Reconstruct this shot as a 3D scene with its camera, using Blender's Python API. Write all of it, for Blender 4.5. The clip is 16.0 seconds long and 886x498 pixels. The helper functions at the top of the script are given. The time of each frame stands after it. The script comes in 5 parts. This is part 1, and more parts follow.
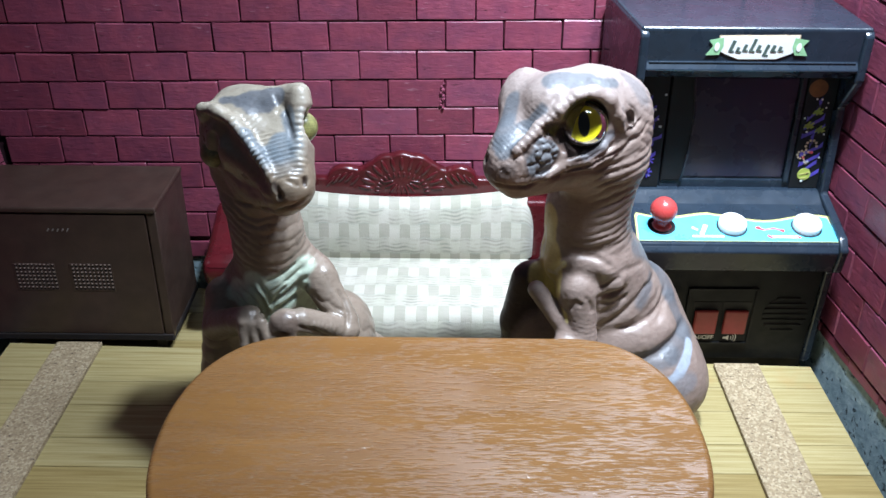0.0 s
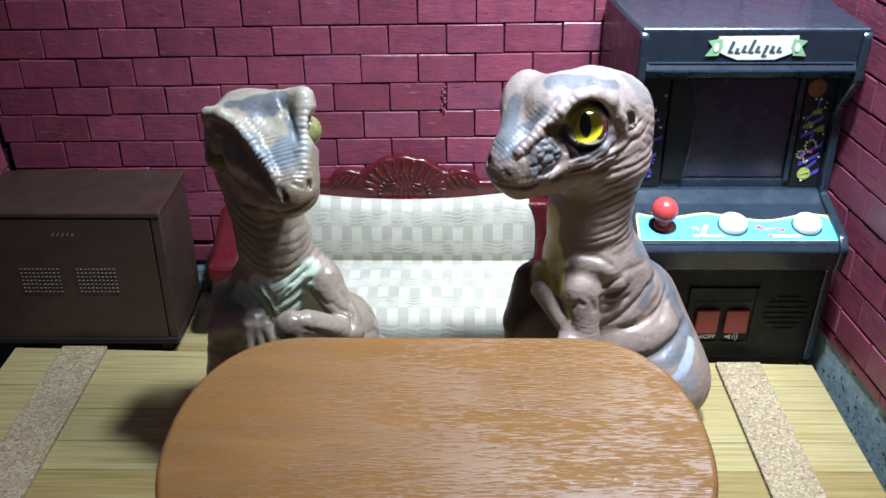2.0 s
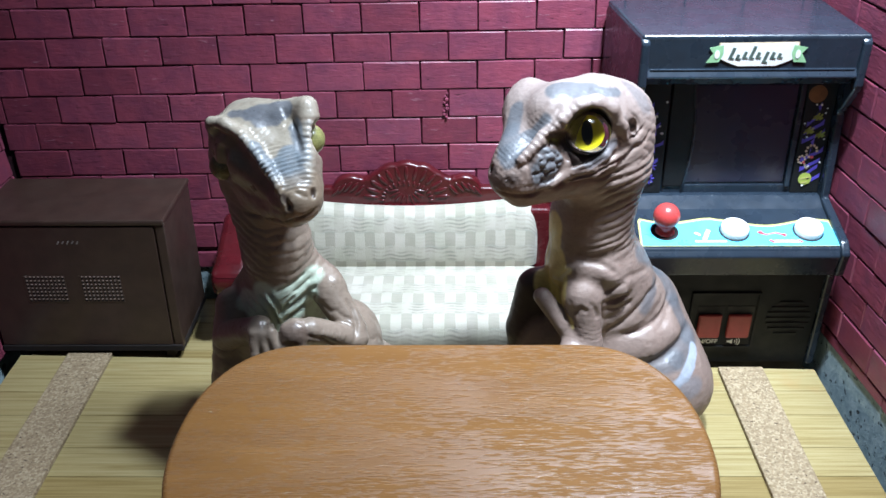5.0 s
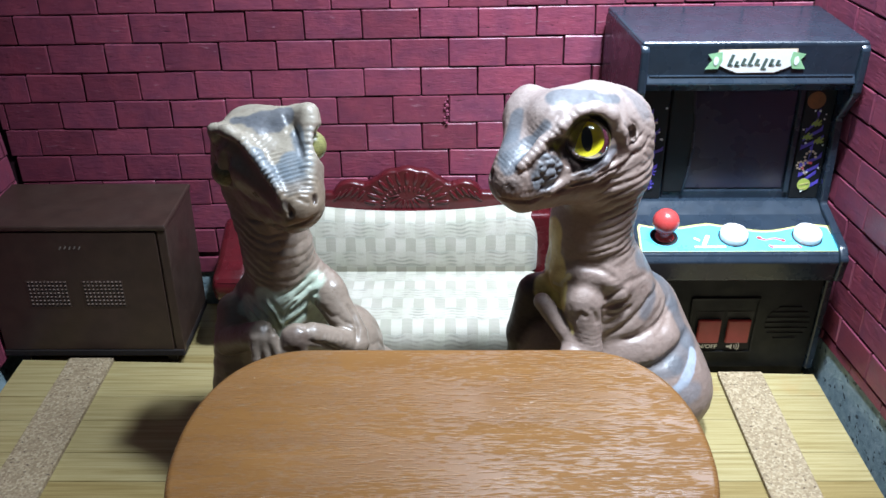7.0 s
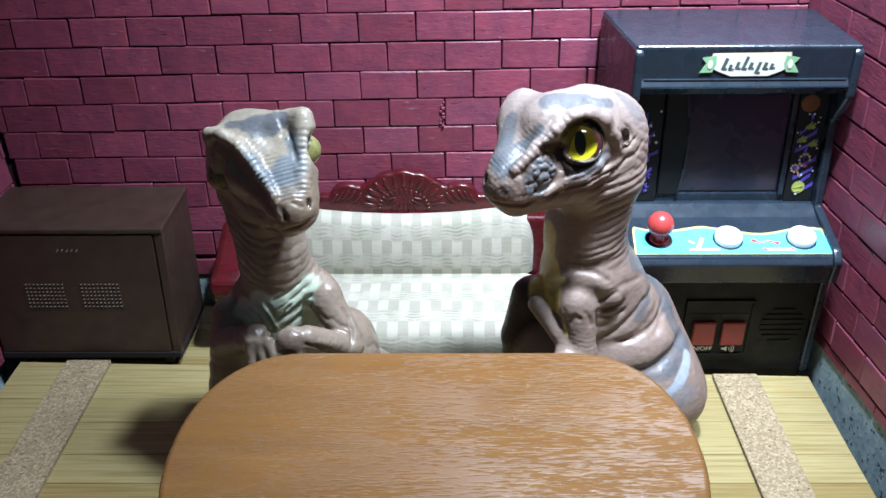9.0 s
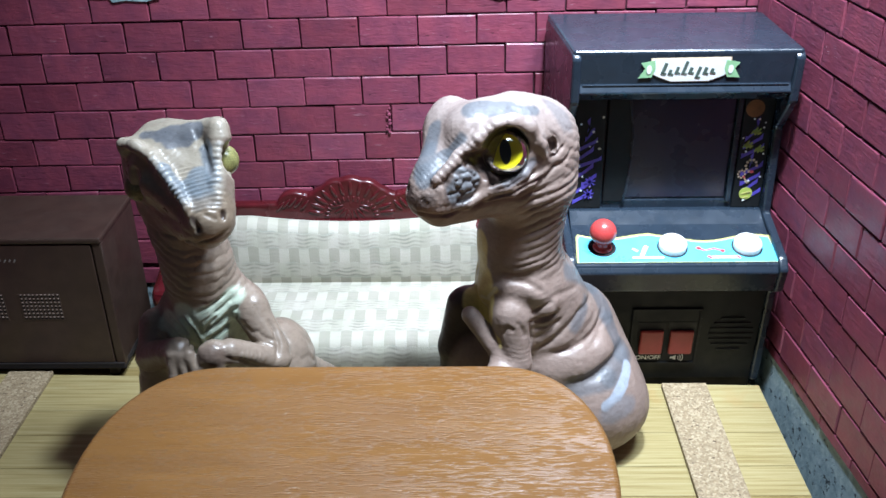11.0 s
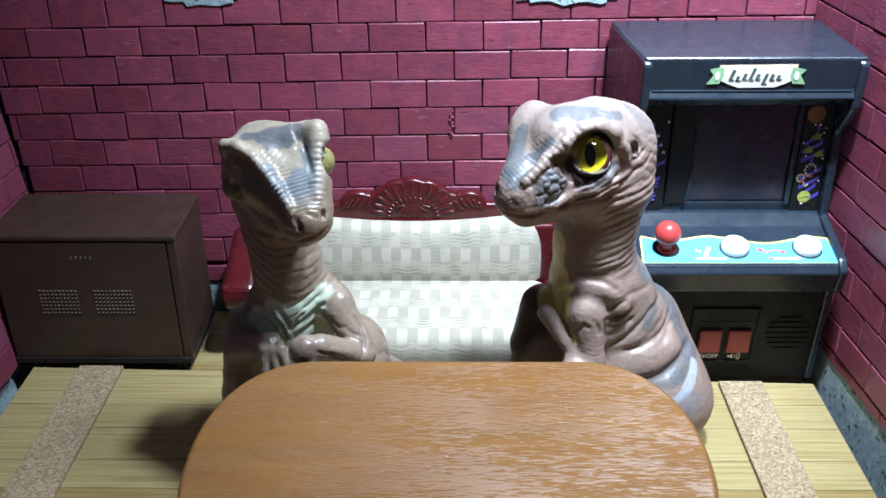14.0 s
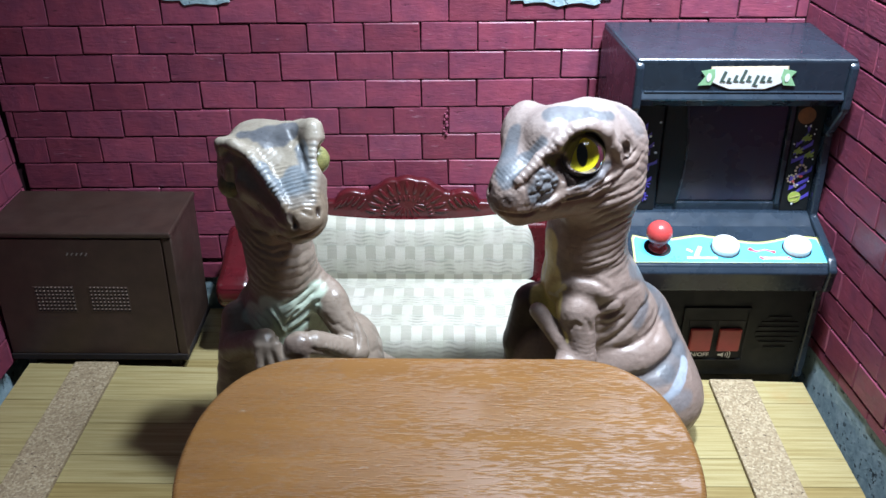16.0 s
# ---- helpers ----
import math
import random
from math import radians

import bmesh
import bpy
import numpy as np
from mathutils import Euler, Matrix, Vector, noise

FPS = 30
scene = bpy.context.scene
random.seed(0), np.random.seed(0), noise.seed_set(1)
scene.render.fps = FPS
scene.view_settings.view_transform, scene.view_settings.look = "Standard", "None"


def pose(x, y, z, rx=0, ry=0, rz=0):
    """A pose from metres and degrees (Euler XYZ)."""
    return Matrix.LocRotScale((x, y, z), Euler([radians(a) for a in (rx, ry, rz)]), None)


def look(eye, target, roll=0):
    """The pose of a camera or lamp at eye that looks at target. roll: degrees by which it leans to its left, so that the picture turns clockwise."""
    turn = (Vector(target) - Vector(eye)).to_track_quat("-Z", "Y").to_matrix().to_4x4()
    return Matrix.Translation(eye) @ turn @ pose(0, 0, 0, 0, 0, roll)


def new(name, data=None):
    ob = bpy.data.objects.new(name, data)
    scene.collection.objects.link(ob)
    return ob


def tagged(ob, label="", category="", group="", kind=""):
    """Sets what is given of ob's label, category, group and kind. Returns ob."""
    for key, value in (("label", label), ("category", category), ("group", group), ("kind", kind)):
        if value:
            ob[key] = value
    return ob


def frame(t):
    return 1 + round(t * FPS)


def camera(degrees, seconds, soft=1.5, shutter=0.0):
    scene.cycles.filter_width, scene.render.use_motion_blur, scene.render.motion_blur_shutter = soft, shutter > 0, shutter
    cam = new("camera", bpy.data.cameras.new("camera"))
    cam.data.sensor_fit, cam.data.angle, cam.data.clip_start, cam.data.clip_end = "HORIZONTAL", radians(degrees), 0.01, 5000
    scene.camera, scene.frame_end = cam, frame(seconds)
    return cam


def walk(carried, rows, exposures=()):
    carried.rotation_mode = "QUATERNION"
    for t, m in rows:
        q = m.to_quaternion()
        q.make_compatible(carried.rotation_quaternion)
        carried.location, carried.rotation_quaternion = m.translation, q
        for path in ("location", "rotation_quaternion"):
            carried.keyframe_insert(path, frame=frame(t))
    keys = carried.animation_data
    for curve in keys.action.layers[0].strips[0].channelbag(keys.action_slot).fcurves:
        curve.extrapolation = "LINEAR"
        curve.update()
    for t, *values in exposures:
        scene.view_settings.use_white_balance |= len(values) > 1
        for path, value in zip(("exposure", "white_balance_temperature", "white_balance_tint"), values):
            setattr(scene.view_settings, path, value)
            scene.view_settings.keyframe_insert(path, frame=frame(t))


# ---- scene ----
cam = camera(51.00, 16.0, soft=1.5)
PATH = [  # seconds, place in metres, turn in degrees
    (0, 0.03885, 0.03262, 0.21868, 60.988, -0.249, 0.662),
    (0.5, 0.03705, 0.03315, 0.21693, 61.085, -0.080, 0.480),
    (1, 0.03763, 0.03120, 0.21850, 61.101, 0.010, 0.422),
    (1.5, 0.03783, 0.03126, 0.21856, 61.155, 0.101, 0.459),
    (2, 0.03762, 0.03035, 0.21907, 61.217, 0.132, 0.411),
    (2.5, 0.03771, 0.03061, 0.21870, 61.235, 0.190, 0.392),
    (3, 0.03782, 0.03013, 0.22024, 61.293, 0.222, 0.436),
    (3.5, 0.03864, 0.02964, 0.22018, 61.326, 0.264, 0.429),
    (4, 0.03819, 0.02960, 0.22098, 61.341, 0.352, 0.383),
    (6.5, 0.03721, 0.02950, 0.22142, 61.549, 0.426, 0.443),
    (7, 0.03720, 0.02843, 0.22231, 61.631, 0.399, 0.420),
    (7.5, 0.03751, 0.02837, 0.22278, 61.554, 0.441, 0.393),
    (8, 0.03813, 0.02771, 0.22291, 61.573, 0.403, 0.374),
    (8.5, 0.03783, 0.02822, 0.22288, 61.616, 0.418, 0.427),
    (9, 0.03929, 0.02777, 0.22382, 61.632, 0.438, 0.470),
    (9.5, 0.06290, 0.03625, 0.22348, 61.624, 0.612, 0.568),
    (12, 0.06319, 0.03308, 0.22436, 61.659, 0.856, 0.586),
    (12.5, 0.06274, 0.03289, 0.22460, 61.663, 0.830, 0.709),
    (13, 0.04963, 0.03211, 0.22370, 61.674, 0.782, 0.614),
    (13.5, 0.03549, 0.02981, 0.22417, 61.638, 0.575, 0.608),
    (14, 0.03647, 0.02535, 0.22810, 61.715, 0.369, 0.650),
    (14.5, 0.03602, 0.02555, 0.22747, 61.688, 0.239, 0.629),
    (15, 0.03686, 0.02330, 0.22946, 61.757, 0.097, 0.618),
    (15.5, 0.03665, 0.02379, 0.22957, 61.665, 0.038, 0.545),
    (16, 0.03708, 0.02251, 0.22929, 61.659, 0.009, 0.508),
]
walk(cam, [(t, pose(*place)) for t, *place in PATH])

# ---------------------------------------------------------------- light
world = bpy.data.worlds.new("room")
scene.world = world
world.use_nodes = True
world.node_tree.nodes["Background"].inputs[0].default_value = (0.62, 0.82, 1.15, 1)
world.node_tree.nodes["Background"].inputs[1].default_value = 0.062
scene.view_settings.exposure = 0.0

# two small lamp heads over the set: their shadows lie side by side on the floor
for place, size, power in (((0.118, 0.236, 0.470), 0.034, 1.18), ((0.198, 0.240, 0.470), 0.075, 0.56)):
    lamp_data = bpy.data.lights.new("desk_lamp", "AREA")
    lamp_data.shape, lamp_data.size, lamp_data.energy, lamp_data.color = "DISK", size, power, (0.838, 0.982, 1.17)
    lamp_data.spread = radians(85)
    lamp = new("desk_lamp", lamp_data)
    lamp.matrix_world = look(place, (0.124, 0.366, 0.06))

room_data = bpy.data.lights.new("room_light", "AREA")   # the soft room light that the table top mirrors
room_data.shape, room_data.size, room_data.energy, room_data.color = "DISK", 0.44, 2.3, (0.88, 0.95, 1.16)
room_light = new("room_light", room_data)
room_light.matrix_world = look((0.262, 0.940, 0.700), (0.05, 0.20, 0.07))

MM = 0.001
rng = random.Random(7)


# ---------------------------------------------------------------- mesh helpers (all sizes in millimetres)
def flatten(bm, area):
    """Marks the large faces, which stay flat beside rounded edges."""
    layer = bm.faces.layers.int.get("flat") or bm.faces.layers.int.new("flat")
    for f in bm.faces:
        if f.calc_area() > area:
            f[layer] = 1


def rbox(x0, x1, y0, y1, z0, z1, bev=0.6, seg=2):
    bm = bmesh.new()
    bmesh.ops.create_cube(bm, size=1)
    for v in bm.verts:
        v.co = Vector(((x0 + x1) / 2 + v.co.x * (x1 - x0), (y0 + y1) / 2 + v.co.y * (y1 - y0), (z0 + z1) / 2 + v.co.z * (z1 - z0)))
    if bev:
        bmesh.ops.bevel(bm, geom=bm.edges[:], offset=bev, segments=seg, profile=0.5, affect="EDGES")
    flatten(bm, 3 * bev * bev)
    return bm


def prism(points, axis, a, b, bev=0.0, seg=2):
    """A closed outline, given in the two other axes, drawn out along axis from a to b."""
    bm = bmesh.new()
    def at(u, v, w):
        return {"x": (w, u, v), "y": (u, w, v), "z": (u, v, w)}[axis]
    low = [bm.verts.new(at(u, v, a)) for u, v in points]
    high = [bm.verts.new(at(u, v, b)) for u, v in points]
    bm.faces.new(low)
    bm.faces.new(high[::-1])
    n = len(points)
    for i in range(n):
        bm.faces.new((low[i], high[i], high[(i + 1) % n], low[(i + 1) % n]))
    bmesh.ops.recalc_face_normals(bm, faces=bm.faces[:])
    if bev:
        edges = [e for e in bm.edges if len(e.link_faces) == 2 and e.calc_face_angle() > 0.35]
        bmesh.ops.bevel(bm, geom=edges, offset=bev, segments=seg, profile=0.5, affect="EDGES")
    flatten(bm, 4 * bev * bev + 0.5 if n <= 16 else 400)
    return bm


def lathe(profile, centre, n=32, up=(0, 0, 1)):
    """A turned body: (radius, height) pairs round an upright line through centre."""
    bm = bmesh.new()
    rings = []
    for r, h in profile:
        rings.append([bm.verts.new((r * math.cos(6.28318 * i / n), r * math.sin(6.28318 * i / n), h)) for i in range(n)])
    for lower, upper in zip(rings, rings[1:]):
        for i in range(n):
            bm.faces.new((lower[i], lower[(i + 1) % n], upper[(i + 1) % n], upper[i]))
    bm.faces.new(rings[0][::-1])
    bm.faces.new(rings[-1])
    turn = Vector((0, 0, 1)).rotation_difference(Vector(up)).to_matrix().to_4x4()
    bmesh.ops.transform(bm, matrix=Matrix.Translation(centre) @ turn, verts=bm.verts[:])
    bmesh.ops.recalc_face_normals(bm, faces=bm.faces[:])
    return bm


def finish(bm, name, sharp=0.6, smooth=True, scale=MM):
    bmesh.ops.scale(bm, vec=(scale,) * 3, verts=bm.verts[:])
    layer = bm.faces.layers.int.get("flat")
    for f in bm.faces:
        f.smooth = smooth and not (layer and f[layer])
    for e in bm.edges:
        if len(e.link_faces) == 2 and e.calc_face_angle() > sharp:
            e.smooth = False
    me = bpy.data.meshes.new(name)
    bm.to_mesh(me)
    bm.free()
    return me


BASE = {}


def thing(name, x, y, z, label, category, group="", kind=""):
    ob = new(name)
    ob.location = (x * MM, y * MM, z * MM)
    ob.empty_display_size = 0.01
    BASE[ob.name] = Vector((x, y, z))
    return tagged(ob, label, category, group, kind)


def part(name, bm, material, parent=None, label="", sharp=0.6):
    """One mesh object, given in the place's millimetres, under a thing or a part."""
    base = BASE.get(parent.name, Vector()) if parent else Vector()
    bmesh.ops.translate(bm, vec=-base, verts=bm.verts[:])
    ob = new(name, finish(bm, name, sharp))
    ob.data.materials.append(material)
    ob.parent = parent
    BASE[ob.name] = base
    return tagged(ob, label)


def setting(name, bm, material, label, category):
    ob = part(name, bm, material)
    return tagged(ob, label, category, kind="structure")


# ---------------------------------------------------------------- materials
class Nodes:
    def __init__(self, name, rough=0.5, metal=0.0, spec=0.5):
        self.mat = bpy.data.materials.new(name)
        self.mat.use_nodes = True
        self.tree = self.mat.node_tree
        self.bsdf = self.tree.nodes["Principled BSDF"]
        self.set(Roughness=rough, Metallic=metal)
        self.bsdf.inputs["Specular IOR Level"].default_value = spec
        self.coord = self.tree.nodes.new("ShaderNodeTexCoord")

    def set(self, **values):
        for key, value in values.items():
            self.bsdf.inputs[key].default_value = value

    def link(self, a, b):
        self.tree.links.new(a, b)

    def mapped(self, scale=(1, 1, 1), source="Object"):
        m = self.tree.nodes.new("ShaderNodeMapping")
        m.inputs["Scale"].default_value = scale
        self.link(self.coord.outputs[source], m.inputs["Vector"])
        return m.outputs["Vector"]

    def noise(self, scale, detail=4, vector=None, rough=0.55, distortion=0.0):
        n = self.tree.nodes.new("ShaderNodeTexNoise")
        n.inputs["Scale"].default_value = scale
        n.inputs["Detail"].default_value = detail
        n.inputs["Roughness"].default_value = rough
        n.inputs["Distortion"].default_value = distortion
        self.link(vector or self.coord.outputs["Object"], n.inputs["Vector"])
        return n.outputs["Fac"]

    def voronoi(self, scale, feature="F1", vector=None, out="Distance"):
        n = self.tree.nodes.new("ShaderNodeTexVoronoi")
        n.feature = feature
        n.inputs["Scale"].default_value = scale
        self.link(vector or self.coord.outputs["Object"], n.inputs["Vector"])
        return n.outputs[out]

    def ramp(self, fac, stops):
        r = self.tree.nodes.new("ShaderNodeValToRGB")
        e = r.color_ramp.elements
        while len(e) < len(stops):
            e.new(0.5)
        for el, (at, col) in zip(e, stops):
            el.position = at
            el.color = (*col, 1) if len(col) == 3 else col
        self.link(fac, r.inputs["Fac"])
        return r.outputs["Color"]

    def mix(self, a, b, fac, mode="MIX"):
        m = self.tree.nodes.new("ShaderNodeMix")
        m.data_type, m.blend_type = "RGBA", mode
        for socket, value in ((m.inputs[0], fac), (m.inputs[6], a), (m.inputs[7], b)):
            if isinstance(value, (int, float)):
                socket.default_value = value
            elif isinstance(value, tuple):
                socket.default_value = (*value, 1)
            else:
                self.link(value, socket)
        return m.outputs[2]

    def random(self):
        return self.tree.nodes.new("ShaderNodeObjectInfo").outputs["Random"]

    def attribute(self, name):
        a = self.tree.nodes.new("ShaderNodeAttribute")
        a.attribute_name = name
        return a.outputs["Color"]

    def math(self, op, a, b=0.0):
        m = self.tree.nodes.new("ShaderNodeMath")
        m.operation = op
        for socket, value in zip(m.inputs, (a, b)):
            if isinstance(value, (int, float)):
                socket.default_value = value
            else:
                self.link(value, socket)
        return m.outputs[0]

    def colour(self, socket):
        if isinstance(socket, tuple):
            self.bsdf.inputs["Base Color"].default_value = (*socket, 1)
        else:
            self.link(socket, self.bsdf.inputs["Base Color"])

    def roughness(self, socket):
        self.link(socket, self.bsdf.inputs["Roughness"])

    def bump(self, height, distance, strength=1.0):
        b = self.tree.nodes.new("ShaderNodeBump")
        b.inputs["Distance"].default_value = distance
        b.inputs["Strength"].default_value = strength
        self.link(height, b.inputs["Height"])
        if self.bsdf.inputs["Normal"].is_linked:
            self.link(self.bsdf.inputs["Normal"].links[0].from_socket, b.inputs["Normal"])
        self.link(b.outputs["Normal"], self.bsdf.inputs["Normal"])


def grey(v):
    return (v, v, v)


def make_brick_paint():
    m = Nodes("maroon_brick_paint", 0.5)
    shift = m.tree.nodes.new("ShaderNodeVectorMath")
    shift.operation = "MULTIPLY_ADD"
    shift.inputs[0].default_value = (3.1, 5.7, 4.3)
    m.link(m.random(), shift.inputs[1])
    m.link(m.coord.outputs["Object"], shift.inputs[2])
    own = shift.outputs[0]

    def stretched(scale):
        q = m.tree.nodes.new("ShaderNodeMapping")
        q.inputs["Scale"].default_value = scale
        m.link(own, q.inputs["Vector"])
        return q.outputs["Vector"]

    tone = m.ramp(m.random(), [(0.0, (0.165, 0.034, 0.056)), (0.5, (0.205, 0.045, 0.077)), (0.85, (0.236, 0.053, 0.087)), (1.0, (0.195, 0.050, 0.086))])
    blotch = m.ramp(m.noise(120, 4, own), [(0.32, (0.74, 0.84, 0.92)), (0.66, (1.16, 1.04, 1.0))])
    col = m.mix(tone, blotch, 0.8, "MULTIPLY")
    dash = m.noise(620, 3, stretched((0.30, 0.5, 1.5)), 0.6, 0.4)
    where = m.ramp(m.noise(110, 2, own), [(0.44, grey(0)), (0.56, grey(1))])
    cut = m.math("MULTIPLY", m.ramp(dash, [(0.29, grey(1)), (0.345, grey(0))]), where)
    # dash crests that would catch light are made paler in the colour
    lit = m.math("MULTIPLY", m.ramp(dash, [(0.655, grey(0)), (0.71, grey(1))]), where)
    col = m.mix(col, (0.030, 0.008, 0.014), m.math("MULTIPLY", cut, 0.85))
    m.colour(m.mix(col, (0.34, 0.17, 0.21), m.math("MULTIPLY", lit, 0.55)))
    m.roughness(m.ramp(m.noise(240, 3, own), [(0.3, grey(0.34)), (0.7, grey(0.52))]))
    m.bump(m.noise(170, 3, own), 0.0006, 0.40)
    m.bump(dash, 0.0004, 0.45)
    m.bump(m.noise(480, 3, own), 0.0004, 0.30)
    return m.mat


def make_plain(name, colour, rough=0.4, wear=0.15, scale=300, bump=0.00008, coat=0.0, spec=0.5):
    m = Nodes(name, rough, spec=spec)
    n = m.noise(scale, 4)
    m.colour(m.mix(colour, tuple(c * (1 - wear) for c in colour), m.ramp(n, [(0.35, grey(0)), (0.65, grey(1))])))
    m.roughness(m.ramp(m.noise(scale * 0.6, 3), [(0.3, grey(max(0.03, rough * 0.8))), (0.7, grey(min(1, rough * 1.25)))]))
    if bump:
        m.bump(m.noise(scale * 4, 4), bump, 0.6)
    if coat:
        m.set(**{"Coat Weight": coat, "Coat Roughness": 0.08})
    return m.mat


def make_cement():
    m = Nodes("blue_grey_cement", 0.9)
    col = m.ramp(m.noise(260, 6), [(0.3, (0.19, 0.28, 0.315)), (0.55, (0.30, 0.40, 0.435)), (0.75, (0.39, 0.49, 0.515))])
    pits = m.ramp(m.noise(340, 3, rough=0.7), [(0.33, grey(0)), (0.40, grey(1))])
    m.colour(m.mix((0.05, 0.07, 0.08), col, pits))
    m.bump(pits, 0.0012, 0.9)
    m.bump(m.noise(900, 5), 0.0006, 0.6)
    return m.mat


def make_bamboo():
    m = Nodes("pale_bamboo", 0.42)
    grain = m.noise(60, 5, m.mapped((0.35, 14, 14)), 0.6, 0.3)
    fine = m.noise(220, 4, m.mapped((0.25, 18, 18)), 0.6)
    base = m.ramp(grain, [(0.30, (0.205, 0.150, 0.054)), (0.50, (0.290, 0.230, 0.102)), (0.70, (0.350, 0.294, 0.152))])
    tone = m.ramp(m.random(), [(0.0, (0.84, 0.78, 0.66)), (0.5, grey(1.0)), (1.0, (1.12, 1.15, 1.18))])
    col = m.mix(base, tone, 1.0, "MULTIPLY")
    col = m.mix(col, m.ramp(fine, [(0.35, (0.74, 0.66, 0.52)), (0.55, grey(1))]), 0.5, "MULTIPLY")
    stain = m.ramp(m.noise(38, 4), [(0.62, grey(0)), (0.78, grey(1))])
    col = m.mix(col, (0.36, 0.17, 0.05), m.math("MULTIPLY", stain, 0.35))
    m.colour(col)
    m.bump(fine, 0.0001, 0.5)
    return m.mat


def make_cork():
    m = Nodes("pressed_cork", 0.85)
    cell = m.voronoi(1150, out="Color")
    chips = m.ramp(cell, [(0.0, (0.20, 0.145, 0.085)), (0.5, (0.285, 0.222, 0.135)), (1.0, (0.42, 0.345, 0.225))])
    col = m.mix(chips, m.ramp(m.noise(1300, 4), [(0.35, (0.75, 0.66, 0.58)), (0.6, grey(1))]), 0.8, "MULTIPLY")
    dark = m.ramp(m.noise(460, 3, m.mapped((1, 1.7, 1)), 0.6), [(0.325, grey(1)), (0.37, grey(0))])
    m.colour(m.mix(col, (0.05, 0.026, 0.016), dark))
    m.bump(m.noise(900, 4), 0.0005, 0.7)
    m.bump(dark, 0.0006, -0.6)
    return m.mat


def make_table():
    m = Nodes("orange_brown_woodgrain_plastic", 0.30)
    streak = m.noise(200, 4, m.mapped((0.55, 7.0, 7.0)), 0.62, 0.35)
    wide = m.noise(40, 4, m.mapped((0.5, 3.0, 3.0)), 0.6, 0.6)
    col = m.ramp(wide, [(0.3, (0.165, 0.076, 0.023)), (0.55, (0.190, 0.090, 0.028)), (0.75, (0.214, 0.104, 0.035))])
    col = m.mix(col, m.ramp(streak, [(0.36, (0.86, 0.82, 0.76)), (0.52, grey(1))]), 0.35, "MULTIPLY")
    m.colour(col)
    dash = m.noise(170, 3, m.mapped((1.5, 9.0, 9.0)), 0.6, 0.35)
    patch = m.noise(45, 3, m.mapped((0.6, 1.6, 1.6)), 0.6)
    raised = m.ramp(m.math("ADD", dash, m.math("MULTIPLY", m.math("SUBTRACT", patch, 0.5), 0.6)), [(0.45, grey(0)), (0.57, grey(1))])
    m.roughness(m.ramp(raised, [(0.0, grey(0.42)), (1.0, grey(0.28))]))
    m.bump(raised, 0.00006, 1.0)
    m.link(m.ramp(raised, [(0.0, grey(0.10)), (1.0, grey(1.0))]), m.bsdf.inputs["Specular IOR Level"])
    return m.mat


def make_weave():
    """Cream upholstery: a check of raised and sunk squares with fine cross ribs."""
    m = Nodes("cream_woven_upholstery", 0.8)
    uv = m.mapped((1, 1, 1), "UV")
    split = m.tree.nodes.new("ShaderNodeSeparateXYZ")
    m.link(uv, split.inputs[0])
    u, v = split.outputs[0], split.outputs[1]
    slack = m.math("MULTIPLY", m.math("SUBTRACT", m.noise(70, 2), 0.5), 0.5)
    wave = m.math("MULTIPLY", m.math("SINE", m.math("MULTIPLY", u, 3.14159)), 0.09)
    row = m.math("ADD", m.math("ADD", v, 65.1), m.math("ADD", wave, slack))
    column = m.math("ADD", m.math("ADD", u, 80.0), m.math("MULTIPLY", slack, 0.5))
    pair = m.math("FLOOR", m.math("DIVIDE", row, 3.4))
    square = m.math("MODULO", m.math("ADD", m.math("FLOOR", column), pair), 2.0)
    square = m.math("GREATER_THAN", square, 0.5)
    band = m.math("LESS_THAN", m.math("MODULO", row, 3.4), 1.7)
    plain = m.math("SUBTRACT", 1.0, band)
    ribs = m.math("POWER", m.math("ABSOLUTE", m.math("SINE", m.math("MULTIPLY", row, 3.14159 * 4.0 / 1.7))), 3.0)
    ribbed = m.math("MULTIPLY", ribs, m.math("MAXIMUM", band, 0.2))
    broken = m.ramp(m.noise(160, 3), [(0.40, grey(0)), (0.62, grey(1))])
    edge = m.math("ABSOLUTE", m.math("SUBTRACT", m.math("MODULO", m.math("ADD", row, 0.85), 1.7), 0.85))
    seam = m.math("MULTIPLY", m.ramp(edge, [(0.0, grey(1)), (0.11, grey(0))]), broken)
    tone = m.math("ADD", m.math("MULTIPLY", m.math("MULTIPLY", square, plain), 0.58), m.math("ADD", m.math("MULTIPLY", band, 0.48), m.math("MULTIPLY", m.math("MULTIPLY", square, band), -0.16)))
    base = m.mix((0.330, 0.306, 0.250), (0.515, 0.478, 0.408), tone)
    base = m.mix(base, m.ramp(m.noise(90, 4), [(0.35, (0.84, 0.88, 0.82)), (0.65, grey(1))]), 0.85, "MULTIPLY")
    base = m.mix(base, m.ramp(ribbed, [(0.0, grey(1.0)), (1.0, grey(0.62))]), broken, "MULTIPLY")
    m.colour(m.mix(base, (0.26, 0.28, 0.23), m.math("MULTIPLY", seam, 0.85)))
    m.bump(square, 0.0006, 0.45)
    m.bump(ribbed, 0.0004, -0.6)
    m.bump(seam, 0.0005, -0.7)
    m.bump(m.noise(1500, 3), 0.0002, 0.5)
    m.set(**{"Sheen Weight": 0.2})
    return m.mat


